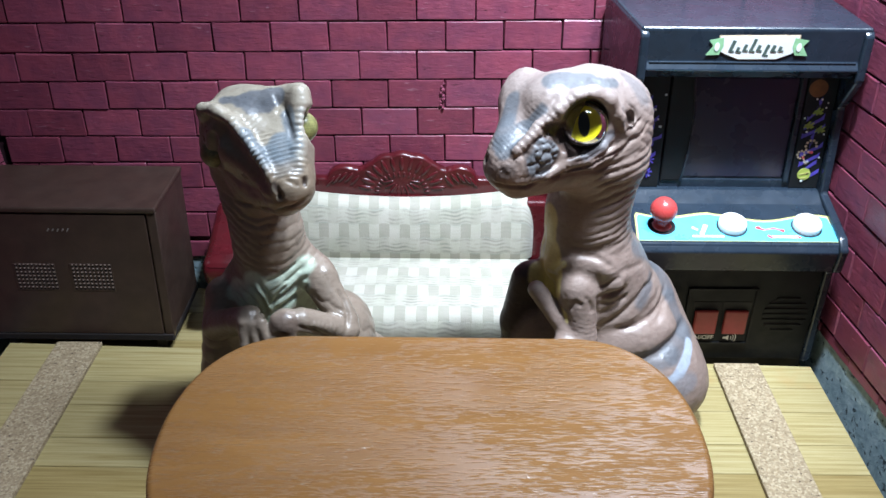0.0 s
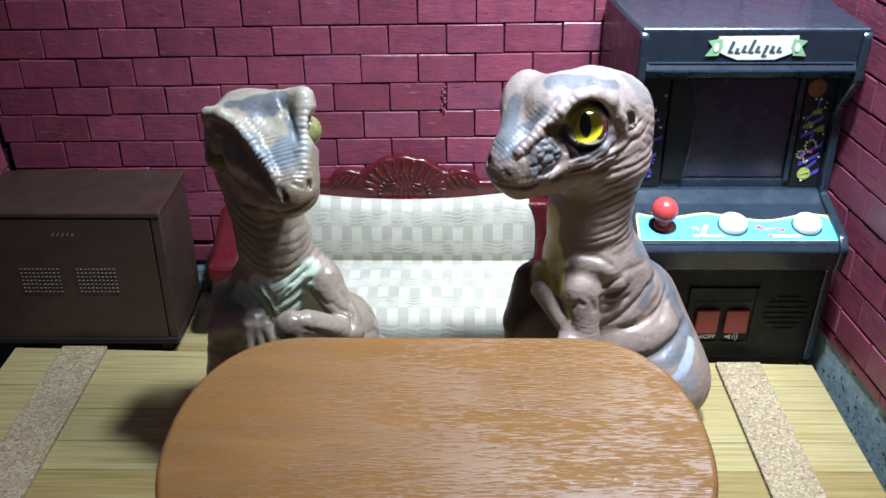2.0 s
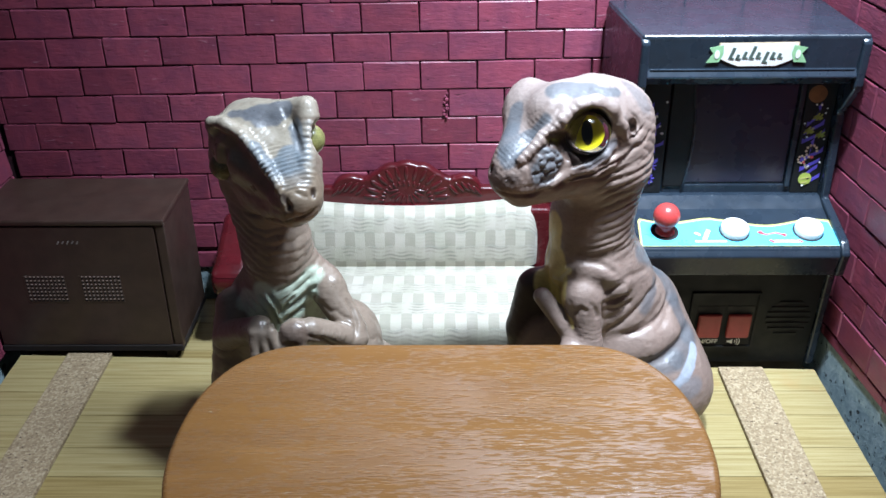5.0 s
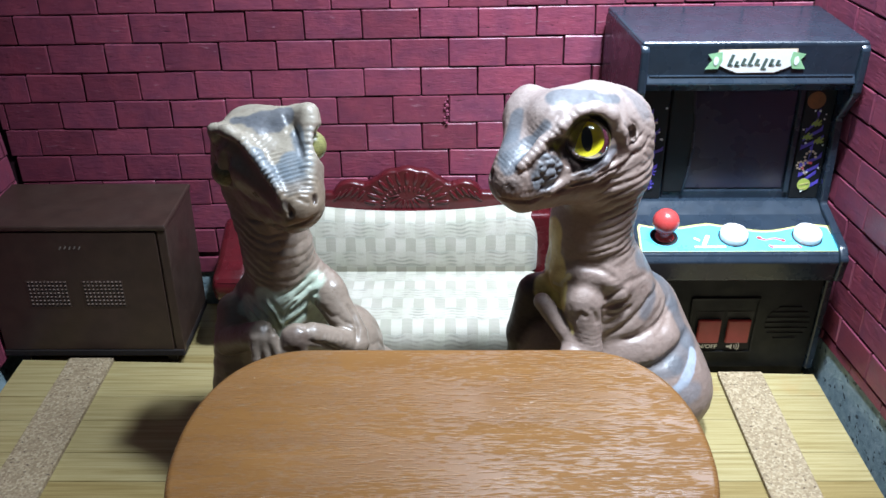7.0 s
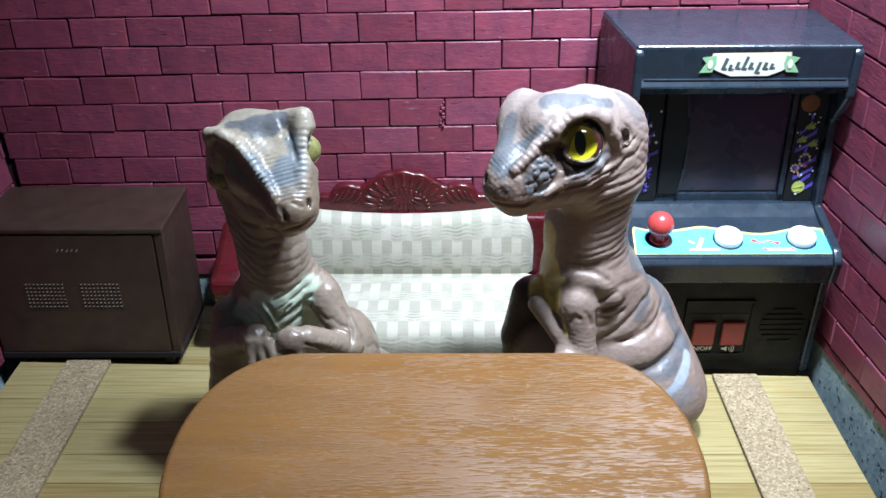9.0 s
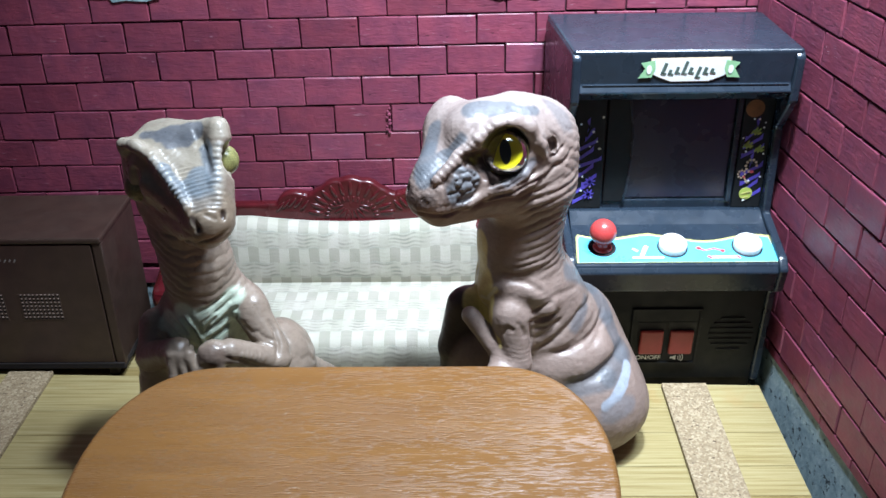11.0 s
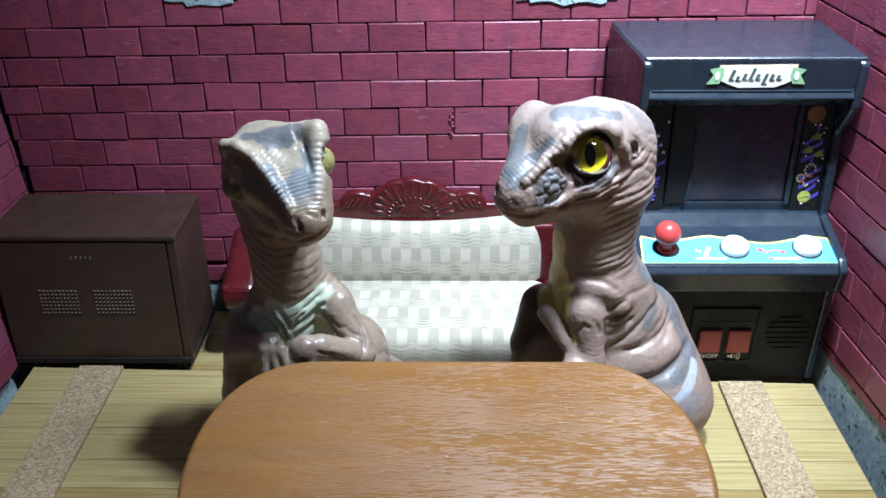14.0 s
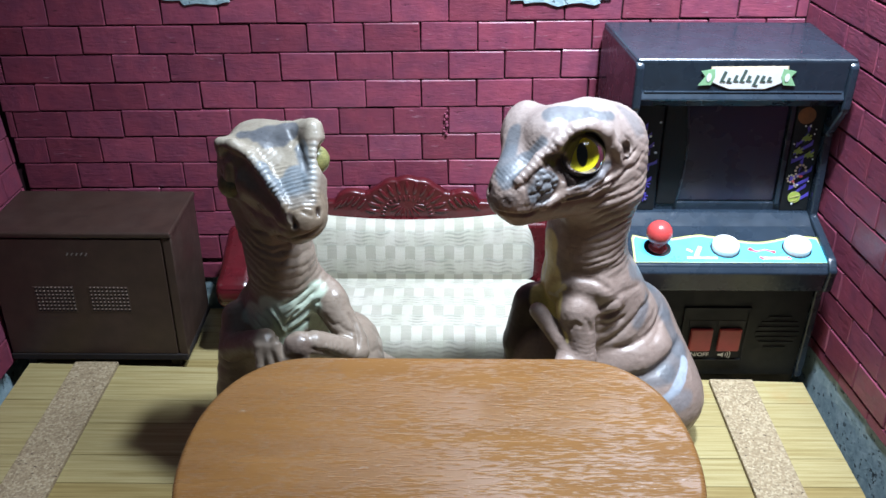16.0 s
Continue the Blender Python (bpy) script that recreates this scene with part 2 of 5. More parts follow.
def make_skin(name, low, high):
    m = Nodes(name, low)
    col = m.attribute("hide")
    blot = m.ramp(m.noise(160, 5), [(0.3, grey(0.84)), (0.7, grey(1.10))])
    col = m.mix(col, blot, 0.8, "MULTIPLY")
    crease = m.ramp(m.noise(520, 4, m.mapped((1, 1, 1.6)), 0.6, 0.5), [(0.36, (0.62, 0.52, 0.48)), (0.50, grey(1))])
    m.colour(m.mix(col, crease, 0.25, "MULTIPLY"))
    m.roughness(m.ramp(m.noise(240, 3), [(0.3, grey(low)), (0.7, grey(high))]))
    m.bump(m.noise(420, 4, m.mapped((0.6, 0.6, 1.8)), 0.55, 0.6), 0.0004, 0.30)
    m.bump(m.noise(1100, 3), 0.00015, 0.4)
    return m.mat


def make_eye():
    m = Nodes("painted_eye", 0.30)
    m.colour(m.attribute("hide"))
    return m.mat


def make_dome():
    """Clear thin plastic: see-through, with a gloss that grows towards the edge."""
    m = Nodes("clear_eye_dome", 0.05)
    t = m.tree
    clear, gloss, both, edge = (t.nodes.new(k) for k in ("ShaderNodeBsdfTransparent", "ShaderNodeBsdfGlossy", "ShaderNodeMixShader", "ShaderNodeFresnel"))
    gloss.inputs["Roughness"].default_value = 0.06
    edge.inputs["IOR"].default_value = 1.33
    t.links.new(edge.outputs[0], both.inputs[0])
    t.links.new(clear.outputs[0], both.inputs[1])
    t.links.new(gloss.outputs[0], both.inputs[2])
    t.links.new(both.outputs[0], t.nodes["Material Output"].inputs["Surface"])
    return m.mat


BRICK = make_brick_paint()
MORTAR = make_plain("dark_maroon_joint", (0.045, 0.010, 0.018), 0.85, 0.3, 400, 0.0003)
CEMENT = make_cement()
BAMBOO = make_bamboo()
CORK = make_cork()
TABLE = make_table()
WEAVE = make_weave()
SKIN = make_skin("painted_vinyl_hide", 0.38, 0.55)
SKIN_GLOSS = make_skin("glossy_painted_vinyl_hide", 0.26, 0.44)
EYE = make_eye()
EYE_DOME = make_dome()
BLACK = make_plain("black_satin_plastic", (0.016, 0.025, 0.037), 0.27, 0.2, 200, 0.00003)
BLACK_DULL = make_plain("black_matt_plastic", (0.010, 0.0115, 0.0125), 0.55, 0.2, 300, 0.0001, spec=0.25)
SCREEN = make_plain("dark_screen_glass", (0.026, 0.021, 0.042), 0.26, 0.1, 100, 0)
# near-black: shade inside holes, wells and gaps as colour; also the cement marks
PIT = make_plain("black_recess", (0.004, 0.004, 0.005), 0.7, 0.1, 200, 0)
RED = make_plain("red_glossy_plastic", (0.48, 0.055, 0.052), 0.28, 0.1, 200, 0.00002)
RED_SWITCH = make_plain("red_switch_plastic", (0.30, 0.036, 0.030), 0.40, 0.15, 300, 0.00004)
WHITE = make_plain("white_glossy_plastic", (0.82, 0.80, 0.76), 0.25, 0.05, 200, 0.00002)
BROWN = make_plain("dark_brown_metal_paint", (0.046, 0.026, 0.019), 0.42, 0.25, 160, 0.00006)
# darker copy of the box brown: the shadow gap beneath it as colour
BROWN_DARK = make_plain("brown_edge_shadow_gap", (0.012, 0.008, 0.007), 0.7, 0.2, 200, 0)
MAHOGANY = make_plain("polished_mahogany", (0.080, 0.007, 0.010), 0.26, 0.35, 120, 0.00006, coat=0.2)
CYAN = make_plain("cyan_printed_sticker", (0.10, 0.47, 0.62), 0.30, 0.1, 250, 0.00002)
YELLOW = make_plain("yellow_print", (0.50, 0.46, 0.16), 0.35, 0.1, 250, 0)
PURPLE = make_plain("violet_print", (0.11, 0.08, 0.50), 0.35, 0.2, 250, 0)
GREEN = make_plain("yellow_green_print", (0.42, 0.50, 0.10), 0.35, 0.15, 250, 0)
PALE_GREEN = make_plain("pale_green_print", (0.30, 0.55, 0.30), 0.35, 0.15, 250, 0)
PAPER = make_plain("white_print", (0.80, 0.82, 0.80), 0.35, 0.06, 250, 0)
TAN = make_plain("cream_print_edge", (0.62, 0.48, 0.33), 0.4, 0.1, 250, 0)
INK = make_plain("grey_green_print", (0.09, 0.13, 0.11), 0.4, 0.2, 250, 0)
ORANGE = make_plain("brown_orange_print", (0.25, 0.10, 0.03), 0.4, 0.3, 350, 0)
PINK = make_plain("red_print", (0.60, 0.08, 0.10), 0.4, 0.1, 250, 0)
GROUND = make_plain("dark_shelf_top", (0.03, 0.03, 0.032), 0.7, 0.3, 60, 0.0003)

# ---------------------------------------------------------------- the set: ground, platform, walls
setting("ground", rbox(-900, 900, -600, 900, -44, -34, 0), GROUND, "dark shelf top under the little set", "ground")

PLAT_L, PLAT_R = -141.0, 182.0


def edge_at(x):
    """The back edge of the front board runs a little askew; behind it the floor lies lower."""
    return 344.4 - 0.0335 * (x - PLAT_L)


def board(y0, y1, z0, z1):
    """A board across the set; None stands for the askew edge."""
    low = [edge_at(PLAT_L) + 0.5, edge_at(PLAT_R) + 0.5] if y0 is None else [y0, y0]
    high = [edge_at(PLAT_L), edge_at(PLAT_R)] if y1 is None else [y1, y1]
    return prism([(PLAT_L, low[0]), (PLAT_R, low[1]), (PLAT_R, high[1]), (PLAT_L, high[0])], "z", z0, z1, 0.12, 1)


STEP = -5.8
platform = setting("floor", rbox(PLAT_L + 1, PLAT_R - 1, 61, 330, -34, -2.2, 0.5), BAMBOO, "pale bamboo board floor with light grain", "floor")
seams = [319.5, 305, 286.8, 271.9, 254, 238, 220, 201, 180, 160, 138, 116, 90, 60]
part("plank", board(319.6, None, -8, 0), BAMBOO, platform)
for y1, y0 in zip(seams, seams[1:]):
    part("plank", board(y0 + 0.1, y1 - 0.1, -2.2, 0), BAMBOO, platform)
rear = setting("floor_rear", rbox(PLAT_L + 1, PLAT_R - 1, 330.3, 397, -34, -8.2, 0.5), BAMBOO, "lower strip of bamboo floor along the back wall", "floor")
for y0, y1 in ((None, 356), (356, 377), (377, 398)):
    part("plank", board(None if y0 is None else y0 + 0.1, y1 - 0.1, -8.1, STEP), BAMBOO, rear)

for x0, x1, y1 in ((-120.6, -102.4, 343.0), (143.2, 160.8, 332.8)):
    tagged(part("cork_strip", rbox(x0, x1, 70, y1, 0.02, 2.0, 0.35), CORK), "flat cork strip laid along the bamboo floor", "cork strip", "cork strips on the floor")


def brick_mesh(length, height, depth, seed):
    r = random.Random(seed)
    bm = rbox(-length / 2, length / 2, -depth / 2, depth / 2, -height / 2, height / 2, 0.42, 2)
    for v in bm.verts:
        v.co.x += r.uniform(-0.24, 0.24)
        v.co.z += r.uniform(-0.18, 0.18)
        v.co.y += r.uniform(-0.10, 0.10)
    return finish(bm, "brick", 0.9)


BRICKS = [brick_mesh(22.9, 11.6, 4, s) for s in range(8)]


def brick_course(wall, along, out, origin, row_z, joint, lo, hi, height=11.6):
    """One row of bricks on a wall: along and out are level directions, the joints repeat from joint, cut at lo and hi."""
    turn = Matrix((along, -out, Vector((0, 0, 1)))).transposed().to_4x4()
    pitch = 23.45
    k = math.floor((lo - joint) / pitch)
    while joint + k * pitch < hi - 0.5:
        a, b = max(joint + k * pitch + 0.28, lo), min(joint + (k + 1) * pitch - 0.28, hi)
        k += 1
        if b - a < 1.2:
            continue
        me = BRICKS[rng.randrange(8)]
        ob = new("brick", me)
        place = origin + along * ((a + b) / 2) + Vector((0, 0, row_z + rng.uniform(-0.12, 0.12))) + out * rng.uniform(-0.25, 0.2)
        ob.matrix_world = Matrix.Translation(place * MM) @ turn @ pose(0, 0, 0, 0, rng.uniform(-0.5, 0.5), rng.choice((0, 0, 180))) @ Matrix.Diagonal(((b - a) / 22.9, 1, height / 11.6, 1))
        ob.parent = wall


for me in BRICKS:
    me.materials.append(BRICK)

# back wall: the brick face stands at y = 400 mm
wall_back = setting("wall_back", rbox(-165, 200, 401.6, 412, 9, 170, 0), MORTAR, "back wall of maroon-painted miniature bricks", "wall")
LEAN = 0.0143
back_along = Vector((1, 0, LEAN)).normalized()
for k in range(-3, 11):
    z = 118.5 + 12.15 * 0.5 - 12.15 * k - LEAN * 14
    if k == 9:
        brick_course(wall_back, back_along, Vector((0, -1, 0)), Vector((0, 402, 0)), 17.0 - 2.1, 1.0 if k % 2 == 0 else 12.5, -152, 181, 7.6)
        break
    hi_side = -152 + (-0.085) * (z - 60)
    brick_course(wall_back, back_along, Vector((0, -1, 0)), Vector((0, 402, 0)), z, 1.0 if k % 2 == 0 else 12.5, hi_side, 181)
setting("plinth_back", rbox(-170, 205, 401, 413, -34, 10.6, 0.4), CEMENT, "rough blue-grey cement base of the back wall", "wall base")

# right wall: splays a little outwards towards the front
right_along = Vector((0.0896, -0.996, 0)).normalized()
right_out = Vector((-0.996, -0.0896, 0)).normalized()
corner = Vector((181.05, 400, 0))


def slab(along, out, start, end, depth0, depth1, z0, z1, origin, bev=0.0):
    bm = rbox(start, end, depth0, depth1, z0, z1, bev)
    turn = Matrix((along, -out, Vector((0, 0, 1)))).transposed().to_4x4()
    bmesh.ops.transform(bm, matrix=Matrix.Translation(origin) @ turn, verts=bm.verts[:])
    bmesh.ops.recalc_face_normals(bm, faces=bm.faces[:])
    return bm


wall_right = setting("wall_right", slab(right_along, right_out, -12, 300, 1.6, 12, 11.5, 176, corner), MORTAR, "side wall of maroon-painted miniature bricks", "wall")
for k in range(-3, 11):
    top = 139.3 - 12.37 * k
    joint = 58.0 if k % 2 == 0 else 68.8
    if k == 10:
        brick_course(wall_right, right_along, right_out, corner - right_out * 2, 13.0, joint, 0.5, 290, 4.2)
    else:
        brick_course(wall_right, right_along, right_out, corner - right_out * 2, top - 6.18, joint, 0.5, 290)
setting("plinth_right", slab(right_along, right_out, -12, 300, 0.9, 13, -34, 10.9, corner, 0.4), CEMENT, "rough blue-grey cement base of the side wall", "wall base")

# left wall: leans outwards a little, with a dark gap at the corner
left_along = Vector((-0.06, -0.998, 0)).normalized()
left_out = Vector((0.998, -0.06, 0)).normalized()
left_corner = Vector((-151.5, 399, 0))
wall_left = setting("wall_left", slab(left_along, left_out, 2, 300, 1.6, 12, 11.5, 168, left_corner), MORTAR, "shaded side wall of maroon-painted miniature bricks", "wall")
for k in range(-3, 11):
    top = 131.0 - 12.15 * k
    brick_course(wall_left, left_along, left_out, left_corner - left_out * 2, top - 6.1, 5.0 if k % 2 == 0 else 16.8, 3.0, 290)
plinth_left = setting("plinth_left", slab(left_along, left_out, 1, 300, 0.6, 13, -34, 10.9, left_corner, 0.4), CEMENT, "rough blue-grey cement base of the side wall", "wall base")
tilt = Matrix.Translation((-0.1515, 0, 0.055)) @ Matrix.Rotation(radians(-5.0), 4, "Y") @ Matrix.Translation((0.1515, 0, -0.055))
wall_left.matrix_world = tilt

# ---------------------------------------------------------------- table
def outline(cx, cy, hw, hd, flat, n=20):
    """An oval with straight long sides: half width, half depth, half length of the straight part."""
    pts = []
    for quarter in range(4):
        for i in range(n):
            a = math.pi / 2 * (quarter + i / n)
            c, s = math.cos(a), math.sin(a)
            rx = hw - flat
            x = math.copysign(abs(c) ** 0.86, c) * rx + (flat if quarter in (0, 3) else -flat)
            pts.append((cx + x, cy + math.copysign(abs(s) ** 0.90, s) * hd))
    return pts


table = thing("table", 34.5, 212, 0, "small oval orange-brown woodgrain table on the bamboo floor", "table")
top = prism(outline(34.5, 212, 68, 43, 37), "z", 61.5, 66.9, 1.6, 4)
part("tabletop", top, TABLE, table, sharp=1.2)
part("apron", prism(outline(34.5, 212, 56, 32, 34), "z", 54, 61.5), TABLE, table)
for sx in (-1, 1):
    for sy in (-1, 1):
        part("leg", lathe([(4.2, 0), (4.2, 2), (3.2, 6), (3.8, 40), (5.0, 54)], (34.5 + sx * 44, 212 + sy * 22, 0), 20), TABLE, table)

# ---------------------------------------------------------------- brown metal box
BX0, BX1, BY0, BY1, BZ = -150.0, -74.0, 348.0, 388.0, 60.3
box = thing("metal_box", -112, 370, STEP, "dark brown metal box with two punched grilles against the brick wall", "metal box")
part("body", rbox(BX0 + 0.6, BX1 - 0.6, BY0 + 1.2, BY1, 2.0, BZ - 1.5, 0.5), BROWN, box)
part("lid", rbox(BX0, BX1, BY0 - 0.4, BY1, BZ - 2.4, BZ, 0.7), BROWN, box)
part("front_panel", rbox(BX0 + 1, BX1 - 4.4, BY0, BY0 + 1.6, 2.6, BZ - 3.0, 0.3), BROWN, box)
part("corner_post", rbox(BX1 - 3.8, BX1 - 0.2, BY0 + 0.2, BY0 + 3.6, 1.2, BZ - 2.4, 0.4), BROWN, box)
part("base_rail", rbox(BX0 + 0.4, BX1 - 0.4, BY0 - 0.2, BY1, -0.6, 2.4, 0.4), BROWN_DARK, box)
for fx in (BX0 + 5, BX1 - 9):
    part("foot", rbox(fx, fx + 4, BY0 + 3, BY1 - 3, STEP, -0.5, 0.3), BROWN_DARK, box)

# ---------------------------------------------------------------- sofa
SX = 18.0
sofa = thing("sofa", SX, 370, STEP, "small carved mahogany sofa with cream woven upholstery", "sofa")


def weave_sheet(name, rows, x0, x1, cell, nx=60, shift=0.0):
    """An upholstered surface: rows of (y, z) swept along x, rounded down at both ends, with uv in cells of the weave."""
    bm = bmesh.new()
    uv = bm.loops.layers.uv.new("UVMap")
    length = [0.0]
    for a, b in zip(rows, rows[1:]):
        length.append(length[-1] + math.dist(a, b))
    grid = []
    for i in range(nx + 1):
        f = i / nx
        x = x0 + (x1 - x0) * f
        e = min(f, 1 - f) * (x1 - x0)
        drop = 0 if e > 9 else (1 - math.sqrt(max(0, 1 - (1 - e / 9) ** 2)))
        line = []
        for j, (y, z) in enumerate(rows):
            line.append(bm.verts.new((x, y + (max(r[0] for r in rows) - y) * drop * 0.8, z + (min(r[1] for r in rows) - z) * drop * 0.35)))
        grid.append(line)
    for i in range(nx):
        for j in range(len(rows) - 1):
            f = bm.faces.new((grid[i][j], grid[i + 1][j], grid[i + 1][j + 1], grid[i][j + 1]))
            for loop, (a, b) in zip(f.loops, ((i, j), (i + 1, j), (i + 1, j + 1), (i, j + 1))):
                loop[uv].uv = ((x0 + (x1 - x0) * a / nx) / cell, length[b] / cell + shift)
    bmesh.ops.recalc_face_normals(bm, faces=bm.faces[:])
    return bm


def arc_rows(points, n=10):
    """A smooth run through (y, z) points."""
    out = []
    p = [points[0], *points, points[-1]]
    for a, b, c, d in zip(p, p[1:], p[2:], p[3:]):
        for i in range(n):
            t = i / n
            out.append(tuple(0.5 * (2 * b[k] + (c[k] - a[k]) * t + (2 * a[k] - 5 * b[k] + 4 * c[k] - d[k]) * t * t + (3 * b[k] - a[k] - 3 * c[k] + d[k]) * t ** 3) for k in (0, 1)))
    return out + [points[-1]]


back = weave_sheet("back", arc_rows([(393, 47), (388, 49.5), (383, 46), (380.5, 36), (380, 26), (381, 20)]), SX - 58, SX + 58, 4.3)
for v in back.verts:  # rounded upper corners; the top edge dips in the middle
    over = max(0.0, abs(v.co.x - SX) - 48.0) / 10.0
    v.co.z -= (1 - math.sqrt(max(0.0, 1 - min(1.0, over) ** 2))) * 11.0 * max(0.0, (v.co.z - 26) / 22)
for v in back.verts:
    if v.co.z > 30:
        v.co.z += (2.8 * min(1, ((v.co.x - SX) / 42) ** 2) - 2.9) * (v.co.z - 30) / 18
back_cushion = part("back_cushion", back, WEAVE, sofa, "cream woven back cushion", 3)
seat = part("seat_cushion", weave_sheet("seat", arc_rows([(382, 20.5), (372, 22.5), (350, 22.8), (338, 21.5), (333.5, 17), (333, 10), (334, 5)]), SX - 60, SX + 60, 4.3, 60, 1.7), WEAVE, sofa, "cream woven seat cushion", 3)
part("seat_frame", rbox(SX - 64, SX + 64, 335, 392, 3.5, 16, 1.2), MAHOGANY, sofa)
part("back_frame", rbox(SX - 62, SX + 62, 385, 396, 14, 46, 1.5), MAHOGANY, sofa)

crest_pts = []
for i in range(121):
    u = -1 + 2 * i / 120
    x = SX + 62 * u
    d = abs(x - SX)
    z = 53.0 + 0.6 * (1 - u * u)
    z = max(z, 47.0 + 17.2 * math.sqrt(1 - (d / 20.5) ** 2) if d < 20.5 else 0)
    z += 0.8 * abs(math.sin(7 * math.acos(d / 20.5))) if d < 20 else 0
    z += 5.2 * max(0, 1 - ((d - 24.5) / 7.5) ** 2) ** 0.6 if abs(d - 24.5) < 7.5 else 0
    crest_pts.append((x, z))
crest = part("carved_crest", prism(crest_pts + [(SX + 62, 40), (SX - 62, 40)], "y", 391.5, 396.5, 0.9, 2), MAHOGANY, sofa, "carved glossy mahogany crest rail", 0.9)


def carved(centre, turn, size):
    """One rounded tongue of carving."""
    bm = bmesh.new()
    bmesh.ops.create_uvsphere(bm, u_segments=10, v_segments=6, radius=1)
    bmesh.ops.transform(bm, matrix=Matrix.Translation(centre) @ Matrix.Rotation(turn, 4, "Y") @ Matrix.Diagonal((*size, 1)), verts=bm.verts[:])
    part("petal", bm, MAHOGANY, crest, sharp=3)


for i in range(13):      # outer flutes of the fan
    a = radians(8 + 164 * i / 12)
    carved(Vector((SX + math.cos(a) * 15.6, 391.4, 47.6 + math.sin(a) * 13.0)), math.pi / 2 - a, (0.95, 0.5, 3.2))
for i in range(16):      # the bead between the tiers
    a = radians(4 + 172 * i / 15)
    carved(Vector((SX + math.cos(a) * 10.6, 391.4, 47.2 + math.sin(a) * 8.6)), -a, (1.25, 0.6, 0.5))
for i in range(9):       # inner fan
    a = radians(10 + 160 * i / 8)
    carved(Vector((SX + math.cos(a) * 6.0, 391.4, 53.2 - math.sin(a) * 5.4)), math.pi / 2 + a, (0.5, 0.5, 2.6))
for side in (-1, 1):
    for i in range(5):
        carved(Vector((SX + side * (20.0 + i * 2.6), 391.4, 52.8 + 1.4 * math.sin(i * 0.9))), radians(-40 * side), (0.8, 0.7, 3.0))
    arm = [(360, 18), (355, 22), (354, 29), (357, 33), (366, 34.5), (378, 39), (391, 44), (393, 18)]
    x = SX + side * 72
    part("arm", prism(arm, "x", x - 7.6, x + 7.6, 3.4, 3), MAHOGANY, sofa, "dark red mahogany arm", 1.0)
    part("arm_support", prism([(SX + side * 58, 4), (SX + side * 62, 4), (SX + side * 76, 19), (SX + side * 58, 19)], "y", 360, 390, 1.0), MAHOGANY, sofa)
    part("leg", lathe([(1.8, STEP), (2.2, -3), (3, 3), (3.6, 8)], (SX + side * 60, 346, 0), 14), MAHOGANY, sofa)
    part("leg", lathe([(1.8, STEP), (2.2, -3), (3, 3), (3.6, 8)], (SX + side * 60, 388, 0), 14), MAHOGANY, sofa)

# ---------------------------------------------------------------- arcade cabinet
AX0, AX1 = 103.0, 182.5
cabinet = thing("arcade_cabinet", 142.7, 365, STEP, "black miniature arcade cabinet with red stick and white buttons", "arcade cabinet")
side_profile = [(337, 0.05), (334.2, 43), (328.0, 46.4), (325.8, 56.4), (329.5, 60.2), (353.5, 66.5), (355, 100), (345.2, 113), (344.4, 129.5), (346.4, 131.3), (394, 131.3), (397, 128.5), (397, 0.05)]


def flared(bm):
    """The body widens towards its back on the side of the sofa."""
    for v in bm.verts:
        v.co.x -= 4.6 * max(0.0, v.co.y - 345) / 52 * max(0.0, (143 - v.co.x) / 40)
    return bm


for x0 in (AX0, AX1 - 3.2):
    part("side_panel", flared(prism(side_profile, "x", x0, x0 + 3.2, 0.8, 2)), BLACK, cabinet)
IN0, IN1 = AX0 + 3.1, AX1 - 3.1
# set-back base in near-black: the shadow line under the cabinet as colour
part("base", rbox(AX0 + 2, AX1 - 2, 341, 394, STEP, 0.3, 0.3), PIT, cabinet)
part("lower_body", prism([(338.6, 0.2), (335.6, 44), (395, 44), (395, 0.2)], "x", IN0, IN1, 0.3), BLACK_DULL, cabinet)
part("deck_front", prism([(336, 43), (328.8, 46.4), (326.6, 55.2), (328.2, 57.4), (340, 58), (340, 43)], "x", IN0, IN1, 0.7, 3), BLACK, cabinet)
deck = part("control_deck", prism([(327.6, 56.4), (328.4, 57.9), (349.8, 63.5), (356, 66.5), (362, 66.5), (362, 55)], "x", IN0, IN1, 0.3), BLACK, cabinet)
part("marquee", flared(prism([(345.0, 117), (346.6, 119.8), (345.6, 130.8), (347, 131.1), (394, 131.1), (394, 113), (350, 113)], "x", IN0 - 0.2, IN1 + 0.2, 0.5)), BLACK, cabinet, "glossy black marquee block")
part("roof", flared(rbox(AX0 + 0.4, AX1 - 0.4, 345.6, 396.6, 129.6, 132.1, 0.9, 3)), BLACK, cabinet)
part("back_panel", rbox(IN0, IN1, 370, 396, 44, 113.5, 0.3), BLACK_DULL, cabinet)
bezel = part("bezel", prism([(359.6, 66.4), (360.4, 113.5), (371, 113.5), (371, 66.4)], "x", IN0, IN1), BLACK, cabinet)
part("bezel_frame", rbox(118.8, 168.6, 358.6, 360.4, 64.5, 69.8, 0.6), BLACK, cabinet)
screen = part("screen", rbox(125.5, 165.6, 359.2, 360.6, 70.2, 110.0, 0.5), SCREEN, cabinet, "dark switched-off screen")
rim = [(118.9, 69.0), (127.0, 69.0)] + [(127.0 + 2.0 * math.sin(math.pi * i / 10), 69.0 + 4.3 * i) for i in range(1, 10)] + [(127.0, 112.0), (118.9, 112.0)]
part("screen_rim", prism(rim, "y", 358.0, 360.6, 0.7, 3), BLACK_DULL, cabinet)
edge = [(u - 0.9, v) for u, v in rim[1:-1]] + [(u, v) for u, v in reversed(rim[1:-1])]
